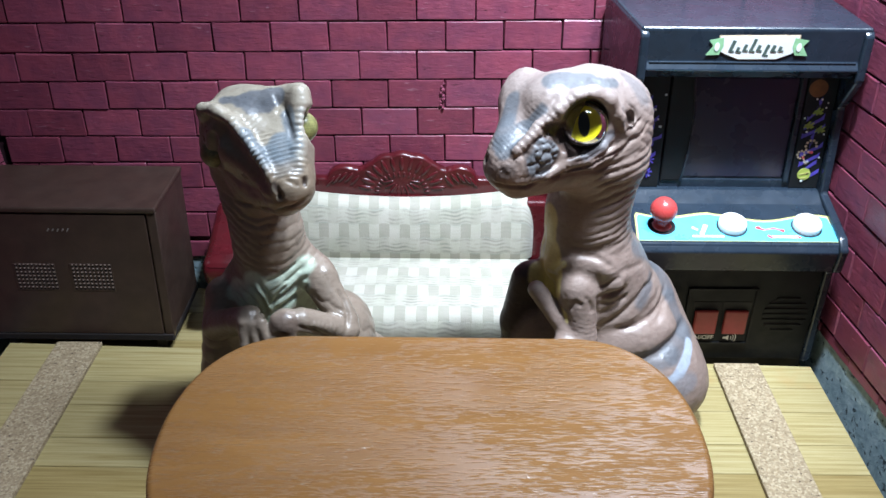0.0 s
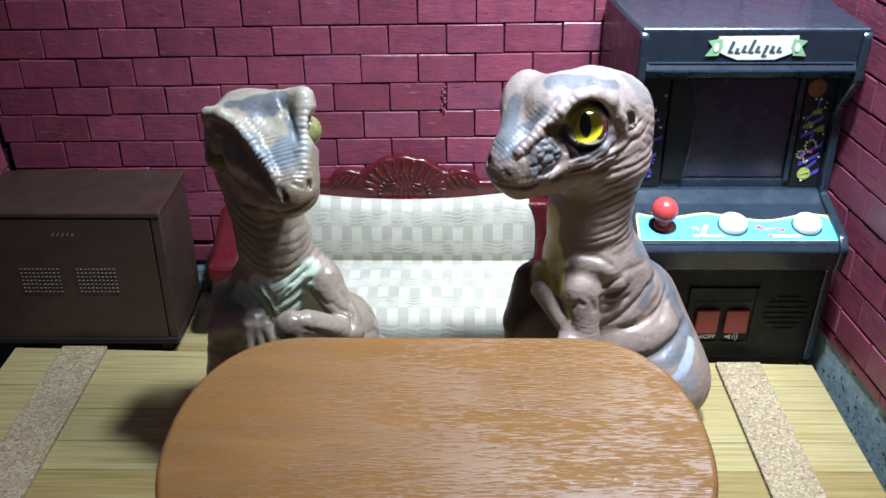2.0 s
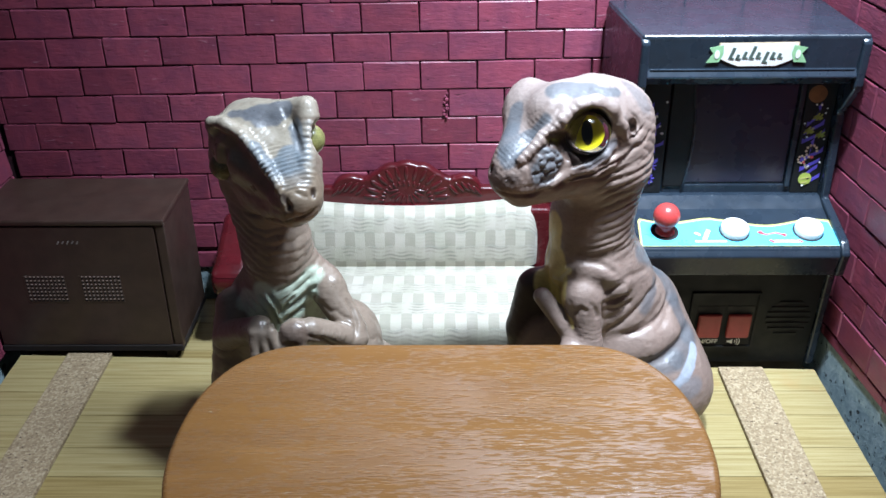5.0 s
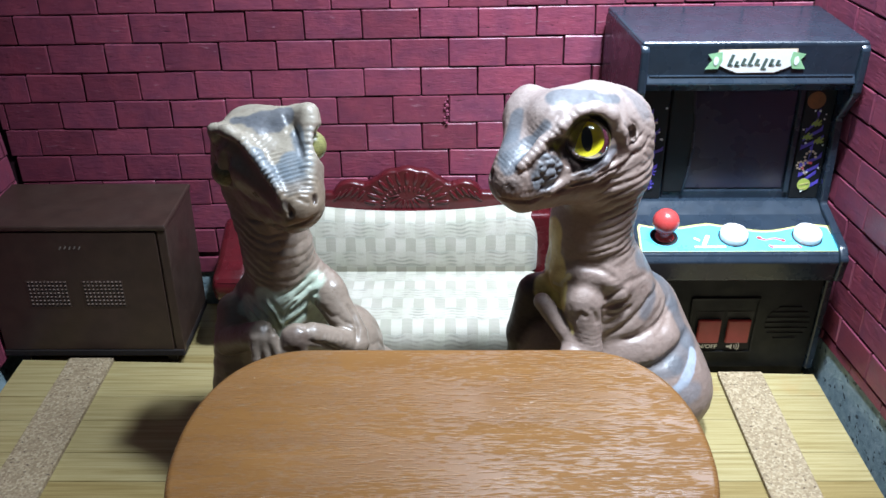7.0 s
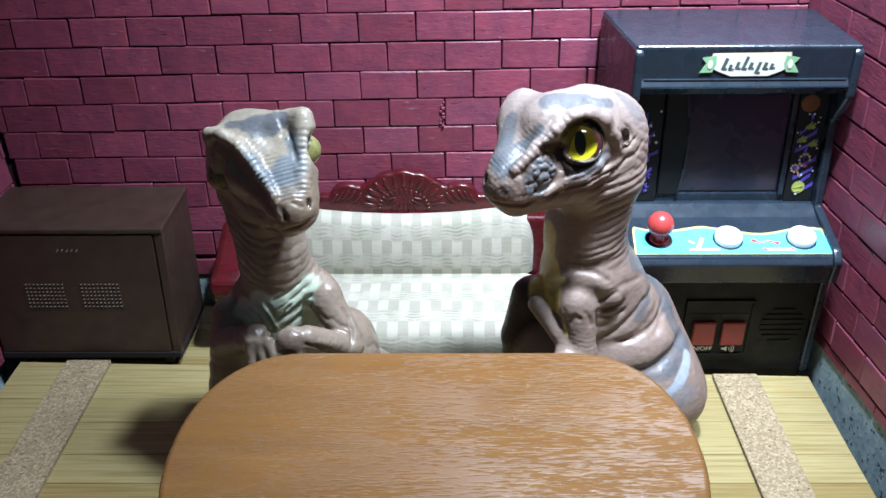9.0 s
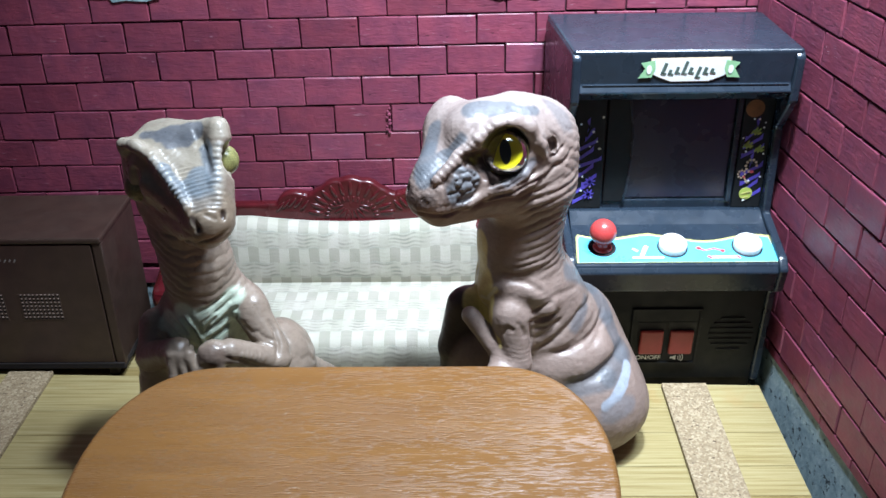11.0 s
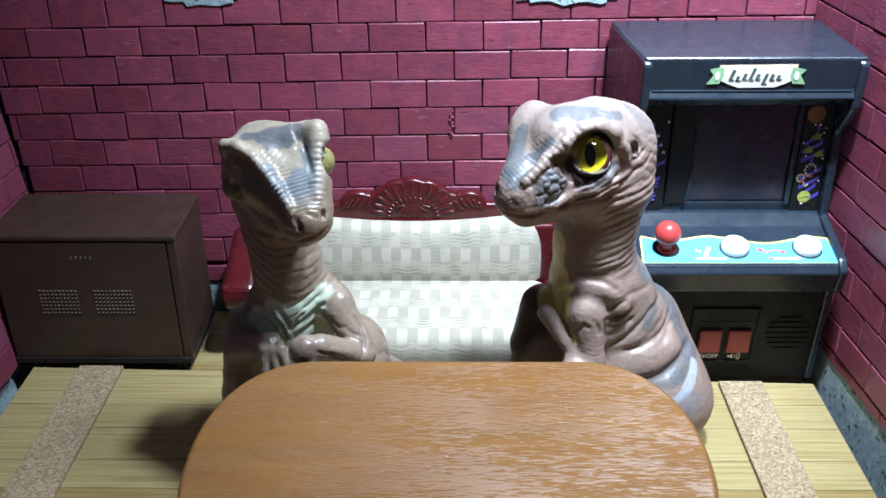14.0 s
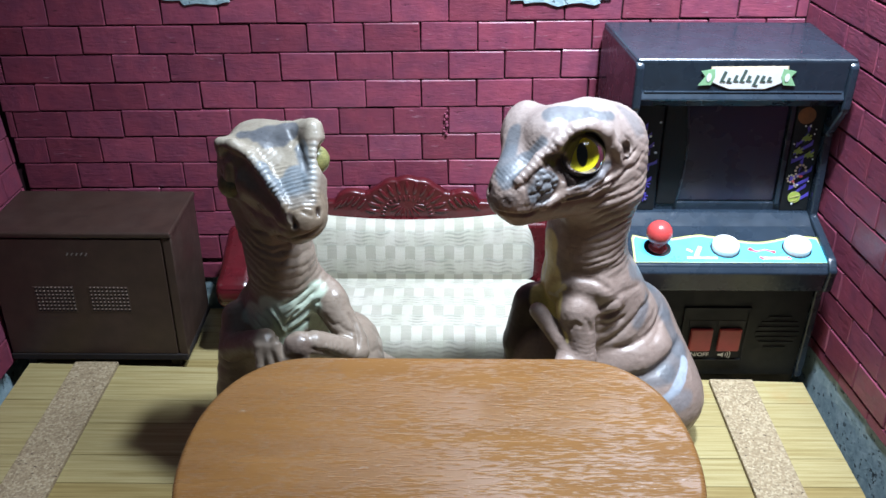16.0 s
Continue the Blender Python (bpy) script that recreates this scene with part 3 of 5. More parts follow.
part("screen_edge", prism(edge, "y", 357.4, 358.2, 0.25, 2), BLACK, cabinet, "glossy curved edge of the screen")
part("screen_rim", rbox(165.8, 167.9, 357.6, 360.6, 69.0, 112.0, 0.5), BLACK, cabinet)


def deck_point(x, v, h=0.0):
    """A place on the sloping control deck: v millimetres up the slope, h above it."""
    a = math.atan2(5.6, 21.4)
    return Vector((x, 328.4 + v * math.cos(a) - h * math.sin(a), 57.9 + v * math.sin(a) + h * math.cos(a)))


def flat_shape(points, place, thick=0.12):
    """A printed shape: its outline set on a surface by place(u, v, h), thick millimetres proud."""
    bm = bmesh.new()
    low = [bm.verts.new(place(u, v, 0.0)) for u, v in points]
    high = [bm.verts.new(place(u, v, thick)) for u, v in points]
    n = len(points)
    bm.faces.new(high)
    for i in range(n):
        bm.faces.new((low[i], low[(i + 1) % n], high[(i + 1) % n], high[i]))
    bmesh.ops.recalc_face_normals(bm, faces=bm.faces[:])
    return bm


def lifted(place, by):
    return lambda u, v, h: place(u, v, h + by)


def disc(cx, cy, rx, ry=None, n=20, a0=0):
    ry = rx if ry is None else ry
    return [(cx + rx * math.cos(6.28318 * i / n + a0), cy + ry * math.sin(6.28318 * i / n + a0)) for i in range(n)]


def bar(x0, y0, x1, y1, w):
    d = Vector((x1 - x0, y1 - y0)).normalized()
    n = Vector((-d.y, d.x)) * w / 2
    return [(x0 + n.x, y0 + n.y), (x0 - n.x, y0 - n.y), (x1 - n.x, y1 - n.y), (x1 + n.x, y1 + n.y)]


def merged(shapes, place, thick=0.12):
    """Several printed shapes as one mesh."""
    bm = bmesh.new()
    for pts in shapes:
        piece = flat_shape(pts, place, thick)
        me = bpy.data.meshes.new("scrap")
        piece.to_mesh(me)
        piece.free()
        bm.from_mesh(me)
        bpy.data.meshes.remove(me)
    return bm


# control deck print, stick and buttons
def wavy(inset):
    pts = [(106.6 + inset, 1.2 + inset), (180.8 - inset, 1.2 + inset), (180.2 - inset, 8.5)]
    for i in range(25):
        f = i / 24
        x = 179.4 - inset - f * (71.2 - 2 * inset)
        pts.append((x, 13.2 - inset + 1.7 * math.sin(f * 12.0 + 0.6) + (3.4 * f if f > 0.6 else 1.3)))
    pts.append((107.4 + inset, 15.0 - inset))
    return pts


sticker = part("deck_print", flat_shape(wavy(0), deck_point), YELLOW, cabinet, "yellow-edged cyan control print")
part("cyan_field", flat_shape([(u, max(v - 0.5, 1.3)) for u, v in wavy(0.7)], lifted(deck_point, 0.12)), CYAN, sticker)
part("white_mark", merged([bar(130.5, 4.4, 133.0, 9.8, 1.5), bar(127.0, 3.6, 138.5, 3.6, 0.9), bar(129.5, 7.0, 127.6, 8.4, 0.9)], lifted(deck_point, 0.24)), PAPER, sticker)
part("white_mark", merged([bar(156.0, 3.6, 166.0, 3.6, 1.2)], lifted(deck_point, 0.24)), PAPER, sticker)
part("red_mark", merged([bar(151.0, 8.6, 154.0, 7.2, 0.8), bar(154.0, 7.2, 157.5, 8.2, 0.5), bar(157.5, 8.2, 161.0, 6.8, 0.7), disc(152.0, 8.4, 0.9, n=8), disc(160.5, 7.0, 0.8, n=8), bar(154.5, 4.3, 156.0, 3.0, 0.9), bar(165.0, 4.3, 166.2, 3.0, 0.9)], lifted(deck_point, 0.26)), PINK, sticker)

up = (0, -0.253, 0.967)
joystick = part("joystick", lathe([(5.1, 0.26), (5.1, 0.4), (4.6, 0.5)], deck_point(116.6, 9.0), 36, up), PIT, cabinet)
part("rim", lathe([(5.6, 0.2), (5.6, 0.45), (5.1, 0.5), (5.05, 0.3)], deck_point(116.6, 9.0), 36, up), CYAN, joystick)
part("collar", lathe([(3.6, 0.7), (3.4, 1.2), (2.1, 1.9), (1.9, 5.4)], deck_point(116.6, 9.0), 28, up), RED, joystick)
ball = bmesh.new()
bmesh.ops.create_uvsphere(ball, u_segments=32, v_segments=20, radius=4.9)
bmesh.ops.translate(ball, vec=deck_point(116.3, 9.6, 7.6), verts=ball.verts[:])
part("ball", ball, RED, joystick, "glossy red ball", 3)
for x in (142.4, 169.8):
    button = part("button", lathe([(5.1, 0.25), (5.1, 2.3), (4.8, 3.0), (4.1, 3.4), (2.5, 3.6), (0.4, 3.65)], deck_point(x, 9.0), 36, up), WHITE, cabinet, "white push button", 1.0)
    part("collar", lathe([(5.6, 0.2), (5.6, 0.5), (5.2, 0.55), (5.05, 0.3)], deck_point(x, 9.0), 36, up), BLACK, button)


# marquee plate
def marquee_point(x, z, h=0.0):
    f = (z - 119.8) / 11.0
    return Vector((x, 346.6 - f - 0.1 - h, z))


def hull_banner(grow):
    return [(130.5 - grow, 129.0 + grow * 0.7), (157 + grow, 129.3 + grow * 0.7), (157.5 + grow, 124.2), (154.5, 122.6 - grow * 0.5), (150.5, 121.0 - grow * 0.6),
            (137.5, 120.9 - grow * 0.6), (133.5, 122.4 - grow * 0.5), (130.2 - grow, 124.0)]


sign = part("sign_plate", flat_shape(hull_banner(0.5), marquee_point), TAN, cabinet, "white and green banner sign on the marquee")
part("white_field", flat_shape(hull_banner(0), lifted(marquee_point, 0.12)), PAPER, sign)
for s in (-1, 1):
    c = 143.6
    rib = [(c + s * 12.2, 128.6), (c + s * 17.0, 127.7), (c + s * 15.4, 125.6), (c + s * 17.5, 122.2), (c + s * 13.0, 122.4), (c + s * 11.8, 125.5)]
    part("ribbon", flat_shape(rib, lifted(marquee_point, 0.2)), PALE_GREEN, sign)
    part("ribbon_fold", flat_shape(disc(c + s * 14.0, 125.3, 0.9, 1.6, 12), lifted(marquee_point, 0.33)), PAPER, sign)
for bx, lo, hi, w in ((134.2, 123.6, 127.6, 0.8), (136.6, 123.4, 125.2, 0.7), (138.9, 123.8, 126.2, 0.7), (141.2, 123.6, 128.2, 0.7), (143.6, 123.8, 126.0, 0.8), (146.0, 122.2, 126.2, 0.7), (148.6, 123.6, 126.0, 0.8), (151.0, 123.8, 125.6, 0.7)):
    strokes = [bar(bx, lo, bx + 0.3 * (hi - lo), hi, w + 0.35), bar(bx - 0.2, lo + 0.3, bx + 1.5, lo + 0.1, 0.55)]
    part("bar_mark", merged(strokes, lifted(marquee_point, 0.26)), INK, sign)
part("trim_line", rbox(AX0 + 4, AX1 - 4, 345.9, 347.0, 119.3, 119.9, 0.2), BLACK, cabinet)

# side art on the bezel
for mirror, x0, x1 in ((False, 168.4, 179.2), (True, 106.4, 118.2)):
    art = part("art_panel", rbox(x0, x1, 357.8, 359.9, 66.6, 112.8, 0.3), BLACK_DULL, cabinet, "black side panel with violet and green space print")
    face = lambda u, v, h: Vector((u, 357.76 - h, v))
    w = x1 - x0
    r2 = random.Random(31 if mirror else 17)
    slashes = []
    for i in range(9):
        z = 69.0 + i * 3.5 + r2.uniform(-0.5, 0.5)
        a, b = x0 + r2.uniform(0.4, w * 0.45), x0 + r2.uniform(w * 0.5, w - 0.4)
        slashes.append([(a, z), (b, z + 4.2), (b, z + 5.6 + r2.uniform(0, 1)), (b - 1.2, z + 4.9), (a + 0.8, z + 1.9), (a, z + 2.2)])
    for shape in slashes:
        part("violet_slash", flat_shape(shape, face), PURPLE, art)
    dots = [disc(x0 + r2.uniform(0.8, w - 0.8), r2.uniform(68, 104), r2.uniform(0.3, 0.55), n=8) for _ in range(12)]
    part("white_star", merged(dots, lifted(face, 0.2)), PAPER, art)
    if not mirror:
        part("planet", flat_shape(disc(x0 + w * 0.35, 106.6, 3.4), lifted(face, 0.1)), ORANGE, art)
        bugs = []
        for bx, bz in ((173.6, 97.6), (171.2, 92.2), (175.6, 90.6)):
            bugs += [disc(bx, bz, 1.5, 0.8, 10), bar(bx - 1.6, bz - 0.9, bx + 0.6, bz + 1.6, 0.6), bar(bx - 0.4, bz - 1.2, bx + 1.8, bz + 1.2, 0.6), bar(bx + 0.8, bz - 1.0, bx + 2.0, bz - 0.2, 0.5)]
        part("green_figure", merged(bugs, lifted(face, 0.2)), GREEN, art)
        loop = [disc(173.8 + 2.0 * math.cos(a / 10 * 6.283), 84.0 + 2.4 * math.sin(a / 10 * 6.283), 0.55, n=6) for a in range(8)]
        loop += [disc(170.6 + 1.3 * math.cos(a / 8 * 6.283), 80.6 + 1.5 * math.sin(a / 8 * 6.283), 0.45, n=6) for a in range(7)] + [bar(171.2, 80.0, 173.2, 76.8, 0.6)]
        part("white_loop", merged(loop, lifted(face, 0.2)), TAN, art)
        part("red_spot", merged([disc(174.2, 81.6, 0.8, 0.6, 8), disc(171.6, 79.4, 0.5, n=8)], lifted(face, 0.3)), PINK, art)
        part("green_planet", flat_shape(disc(173.2, 72.6, 2.5), lifted(face, 0.2)), GREEN, art)
        part("green_ring", merged([bar(171.4, 72.4, 175.0, 73.4, 0.5), bar(172.0, 70.8, 174.2, 71.2, 0.4)], lifted(face, 0.33)), YELLOW, art)
    else:
        stars = []
        for sx, sz in ((113.6, 78.0), (113.2, 72.8)):
            stars += [bar(sx - 2.1 * math.cos(a), sz - 2.1 * math.sin(a), sx + 2.1 * math.cos(a), sz + 2.1 * math.sin(a), 0.45) for a in (0.2, 0.95, 1.75, 2.5)] + [disc(sx, sz, 0.9, n=10)]
        part("snow_star", merged(stars, lifted(face, 0.36)), PURPLE, art)


# coin door, switches, loudspeaker on the sloping front
def front_point(x, z, h=0.0):
    return Vector((x, 338.6 - 3.0 * z / 44.0 - h, z))


def front_box(x0, x1, z0, z1, h0, h1, bev=0.3):
    bm = rbox(x0, x1, -h1, -h0, z0, z1, bev)
    for v in bm.verts:
        v.co.y += 338.6 - 3.0 * v.co.z / 44.0
    return bm


door = part("coin_door", front_box(130.0, 156.6, 8.2, 34.4, -0.2, 0.3), BLACK_DULL, cabinet)
for x0, x1, z0, z1 in ((130.0, 156.6, 33.6, 34.6), (130.0, 156.6, 8.0, 8.9), (130.0, 130.9, 8.0, 34.6), (155.7, 156.6, 8.0, 34.6)):
    part("rim", front_box(x0, x1, z0, z1, 0.2, 0.9, 0.2), BLACK_DULL, door)
for x0, x1 in ((133.4, 143.0), (145.0, 154.6)):
    part("well", front_box(x0 - 0.5, x1 + 0.5, 13.0, 28.2, 0.25, 0.5, 0.1), PIT, door)
    part("switch", front_box(x0 + 0.2, x1 - 0.2, 13.2, 24.6, 0.4, 1.9, 0.8), RED_SWITCH, door, "red rocker switch")


def lettering(text, size):
    cu = bpy.data.curves.new("letters", "FONT")
    cu.body, cu.size, cu.align_x, cu.extrude, cu.offset = text, size, "CENTER", 0.03, 0.04
    ob = bpy.data.objects.new("letters", cu)
    scene.collection.objects.link(ob)
    me = bpy.data.meshes.new_from_object(ob.evaluated_get(bpy.context.evaluated_depsgraph_get()))
    bm = bmesh.new()
    bm.from_mesh(me)
    bpy.data.objects.remove(ob)
    bpy.data.curves.remove(cu)
    bpy.data.meshes.remove(me)
    return bm


bpy.context.view_layer.update()
letters = lettering("ON/OFF", 2.7)
for v in letters.verts:
    v.co = front_point(138.0 + v.co.x, 10.0 + v.co.y, 0.36 + v.co.z)
part("lettering", letters, PAPER, door, "white ON/OFF lettering")
icon = [[(146.6, 10.4), (147.6, 10.4), (148.8, 9.6), (148.8, 12.0), (147.6, 11.3), (146.6, 11.3)]]
for r in (1.2, 2.1, 3.0):
    for i in range(5):
        a, b = radians(-40 + 16 * i), radians(-24 + 16 * i)
        icon.append(bar(148.6 + r * math.cos(a), 10.85 + r * math.sin(a), 148.6 + r * math.cos(b), 10.85 + r * math.sin(b), 0.3))
part("sound_icon", merged(icon, lifted(front_point, 0.34)), PAPER, door, "white loudspeaker sign")

grille = part("speaker_grille", flat_shape(disc(168.8, 22.2, 8.6, n=40), front_point, 0.1), PIT, cabinet, "round slotted loudspeaker grille")
for i in range(7):
    z = 22.2 - 7.5 + i * 2.5
    half = math.sqrt(max(0.1, 8.7 ** 2 - (z - 22.2) ** 2))
    part("slat", front_box(168.8 - half, 168.8 + half, z - 0.52, z + 0.52, 0.0, 0.5, 0.15), BLACK_DULL, grille)

# grilles and a small scuffed badge on the metal box
for x0 in (-133.4, -111.0):
    plate = part("grille", rbox(x0 - 0.6, x0 + 16.2, BY0 - 0.14, BY0 + 0.4, 23.2, 35.6, 0.1), BROWN, box, "grille of small punched holes")
    holes = []
    for i in range(10):
        for j in range(7):
            holes.append(disc(x0 + 0.8 + i * 1.62, 24.3 + j * 1.72, 0.55, 0.55, 8))
    part("punched_hole", merged(holes, lambda u, v, h: Vector((u, BY0 - 0.14 - h, v)), 0.06), PIT, plate)
    # raised lips in a paler brown: their highlights are put into the colour
    bumps = [disc(x0 + 0.8 + i * 1.62 + 0.1, 24.3 + j * 1.72 + 0.62, 0.42, 0.30, 6) for i in range(10) for j in range(7)]
    part("punched_lip", merged(bumps, lambda u, v, h: Vector((u, BY0 - 0.14 - h, v)), 0.22), make_plain("lip_highlight", (0.26, 0.20, 0.17), 0.35, 0.2, 300, 0), plate)
badge = [bar(-117.0 + i * 1.9, 50.0 + 0.2 * (i % 2), -116.2 + i * 1.9, 51.2, 0.5) for i in range(5)]
part("worn_badge", merged(badge, lambda u, v, h: Vector((u, BY0 - 0.05 - h, v)), 0.12), make_plain("worn_scratch", (0.20, 0.18, 0.16), 0.5, 0.2, 300, 0), box)

# faint dark marks on the cement behind the box
marks = [bar(-67.6, 6.4, -66.2, 6.4, 1.6), bar(-64.9, 6.8, -63.7, 6.8, 1.5), bar(-67.3, 3.4, -66.1, 3.4, 1.4), bar(-64.8, 3.6, -63.4, 3.6, 1.7), bar(-66.9, 0.9, -65.6, 0.9, 1.0)]
part("dark_mark", merged(marks, lambda u, v, h: Vector((u, 400.98 - h, v)), 0.1), PIT, bpy.data.objects["plinth_back"])

# crumbling mortar in one upright joint
crumbs = bmesh.new()
for i in range(9):
    made = bmesh.ops.create_icosphere(crumbs, subdivisions=1, radius=rng.uniform(0.5, 0.95))
    bmesh.ops.translate(crumbs, vec=(34.8 + rng.uniform(-0.7, 0.7), 399.7, 82.4 + i * 1.3), verts=made["verts"])
part("mortar_crumb", crumbs, BRICK, wall_back)

# cement smears at the top of the back wall
for cx, cz, rx, rz, seed in ((-66, 146.4, 17, 8.5, 3), (80, 145.2, 22, 7.5, 5)):
    r3 = random.Random(seed)
    pts = []
    for i in range(36):
        a = 6.28318 * i / 36
        k = 1 + r3.uniform(-0.16, 0.10)
        pts.append((cx + rx * k * math.copysign(abs(math.cos(a)) ** 0.7, math.cos(a)), cz + rz * k * math.copysign(abs(math.sin(a)) ** 0.7, math.sin(a))))
    tagged(part("cement_patch", prism(pts, "y", 399.2, 401.5, 0.25, 1), CEMENT), "rough grey cement patch smeared over the bricks", "cement patch", "cement patches on the wall", "structure")


# ---------------------------------------------------------------- figurines: smooth bodies from blended round forms
TABLE_OF_NOISE = np.random.RandomState(5).rand(4096).astype(np.float32)


def lattice(p, scale):
    """Smooth value noise in 0..1 for an array of points."""
    q = p * scale
    i = np.floor(q).astype(np.int64)
    f = (q - i)
    f = f * f * (3 - 2 * f)
    total = np.zeros(len(p))
    for dx in (0, 1):
        for dy in (0, 1):
            for dz in (0, 1):
                h = ((i[:, 0] + dx) * 374761393 + (i[:, 1] + dy) * 668265263 + (i[:, 2] + dz) * 2147483647) % 4093
                w = np.where(dx, f[:, 0], 1 - f[:, 0]) * np.where(dy, f[:, 1], 1 - f[:, 1]) * np.where(dz, f[:, 2], 1 - f[:, 2])
                total += w * TABLE_OF_NOISE[h]
    return total


def cone(p, a, b, ra, rb):
    a, b = np.array(a, np.float32), np.array(b, np.float32)
    d = b - a
    t = np.clip(((p - a) @ d) / (d @ d), 0, 1)
    return np.linalg.norm(p - a - t[..., None] * d, axis=-1) - (ra + (rb - ra) * t)


def egg(p, c, radii, turn=None):
    q = p - np.array(c, np.float32)
    if turn is not None:
        q = q @ np.array(turn, np.float32)
    r = np.array(radii, np.float32)
    k0 = np.linalg.norm(q / r, axis=-1)
    k1 = np.linalg.norm(q / (r * r), axis=-1)
    return k0 * (k0 - 1) / np.maximum(k1, 1e-6)


def field(p, forms):
    d = None
    for kind, *args, k in forms:
        if kind in ("cone", "cut_cone"):
            e = cone(p, *args)
        else:
            e = egg(p, *args)
        if d is None:
            d = e
        elif kind.startswith("cut"):
            h = np.clip(0.5 - 0.5 * (d + e) / k, 0, 1)
            d = d + (-e - d) * h + k * h * (1 - h)
        else:
            h = np.clip(0.5 + 0.5 * (d - e) / k, 0, 1)
            d = d + (e - d) * h - k * h * (1 - h)
    return d


def skin_mesh(forms, low, high, step):
    """The surface where the field is nought, as vertices and four-sided faces. Only blocks that it may cross are worked out in full."""
    low, high = np.array(low, np.float32), np.array(high, np.float32)
    block = 4
    blocks = np.ceil((high - low) / (step * block)).astype(int)
    n = blocks * block
    corner = np.stack(np.meshgrid(*[np.arange(b) for b in blocks], indexing="ij"), -1).reshape(-1, 3)
    rough = np.concatenate([field(low + step * (c * block + (block - 1) / 2).astype(np.float32), forms) for c in np.array_split(corner, 16)])
    val = np.repeat(np.repeat(np.repeat(rough.reshape(blocks), block, 0), block, 1), block, 2).astype(np.float32)
    offset = np.stack(np.meshgrid(*[np.arange(block)] * 3, indexing="ij"), -1).reshape(-1, 3)
    close = corner[np.abs(rough) < step * block * 0.87 + 1.4]
    for some in np.array_split(close, max(1, len(close) // 1000)):
        at = (some[:, None] * block + offset[None]).reshape(-1, 3)
        val[at[:, 0], at[:, 1], at[:, 2]] = field(low + step * at.astype(np.float32), forms)
    inside = val < 0
    cells = n - 1
    corners = [inside[a:a + cells[0], b:b + cells[1], c:c + cells[2]] for a in (0, 1) for b in (0, 1) for c in (0, 1)]
    some, every = corners[0].copy(), corners[0].copy()
    for c in corners[1:]:
        some |= c
        every &= c
    at = np.argwhere(some & ~every)
    index = -np.ones(cells, int)
    index[at[:, 0], at[:, 1], at[:, 2]] = np.arange(len(at))
    total, count = np.zeros((len(at), 3)), np.zeros(len(at))
    for axis in range(3):
        others = [k for k in range(3) if k != axis]
        for s0 in (0, 1):
            for s1 in (0, 1):
                a = at.copy()
                a[:, others[0]] += s0
                a[:, others[1]] += s1
                b = a.copy()
                b[:, axis] += 1
                va, vb = val[a[:, 0], a[:, 1], a[:, 2]], val[b[:, 0], b[:, 1], b[:, 2]]
                hit = (va < 0) != (vb < 0)
                add = np.zeros((len(at), 3))
                add[:, axis] = np.where(hit, va / np.where(hit, va - vb, 1), 0)
                add[:, others[0]], add[:, others[1]] = s0, s1
                total += add * hit[:, None]
                count += hit
    verts = (at + total / count[:, None]) * step + low
    faces = []
    for axis in range(3):
        o0, o1 = [k for k in range(3) if k != axis]
        a, b = [slice(1, -1)] * 3, [slice(1, -1)] * 3
        a[axis], b[axis] = slice(0, cells[axis]), slice(1, cells[axis] + 1)
        ia, ib = inside[tuple(a)], inside[tuple(b)]
        for flip in (False, True):
            base = np.argwhere((ia & ~ib) if not flip else (~ia & ib))
            base[:, o0] += 1
            base[:, o1] += 1
            quad = []
            for d0, d1 in ((0, 0), (1, 0), (1, 1), (0, 1)):
                c = base.copy()
                c[:, o0] -= d0
                c[:, o1] -= d1
                quad.append(index[c[:, 0], c[:, 1], c[:, 2]])
            q = np.stack(quad, 1)
            if flip != (axis == 1):
                q = q[:, ::-1]
            faces.append(q)
    return verts.astype(np.float64), np.concatenate(faces)


def mesh_normals(v, f):
    n = np.cross(v[f[:, 2]] - v[f[:, 0]], v[f[:, 3]] - v[f[:, 1]])
    out = np.zeros_like(v)
    for k in range(4):
        np.add.at(out, f[:, k], n)
    return out / np.maximum(np.linalg.norm(out, axis=1), 1e-9)[:, None]


def near(p, a, b, r, soft):
    """1 within r of the line a to b, fading to 0 over soft."""
    return np.clip((r + soft - cone(p, a, b, 0, 0)) / soft, 0, 1)


def paint(col, colour, amount):
    col += (np.array(colour) - col) * np.clip(amount, 0, 1)[:, None]


def turned(profile, centre, gaze, n=72):
    """A surface of revolution round the gaze: (radius, height) pairs; vertices, faces, and each vertex's place across and up."""
    gaze = Vector(gaze).normalized()
    side = gaze.cross(Vector((0, 0, 1))).normalized()
    upward = side.cross(gaze)
    v, f, uv = [], [], []
    for r, h in profile:
        for i in range(n):
            a, b = r * math.cos(2 * math.pi * i / n), r * math.sin(2 * math.pi * i / n)
            v.append(tuple(Vector(centre) + side * a + upward * b + gaze * h))
            uv.append((a, b))
    for j in range(len(profile) - 1):
        for i in range(n):
            f.append((j * n + i, j * n + (i + 1) % n, (j + 1) * n + (i + 1) % n, (j + 1) * n + i))
    return np.array(v), np.array(f), np.array(uv)


def mottled_eye(centre, radius, gaze, iris):
    """A dull round eye, cloudy yellow-green."""
    arc = [(radius * math.sin(math.pi * k / 40), -radius * math.cos(math.pi * k / 40)) for k in range(41)]
    v, f, uv = turned(arc, centre, gaze)
    a, b = uv[:, 0] / radius, uv[:, 1] / radius
    k = 0.75 + 0.30 * np.sin(a * 23 + 2 * np.sin(b * 17)) * np.sin(b * 21 + a * 13)
    return [(v, f, np.array(iris)[None] * k[:, None], 1)]


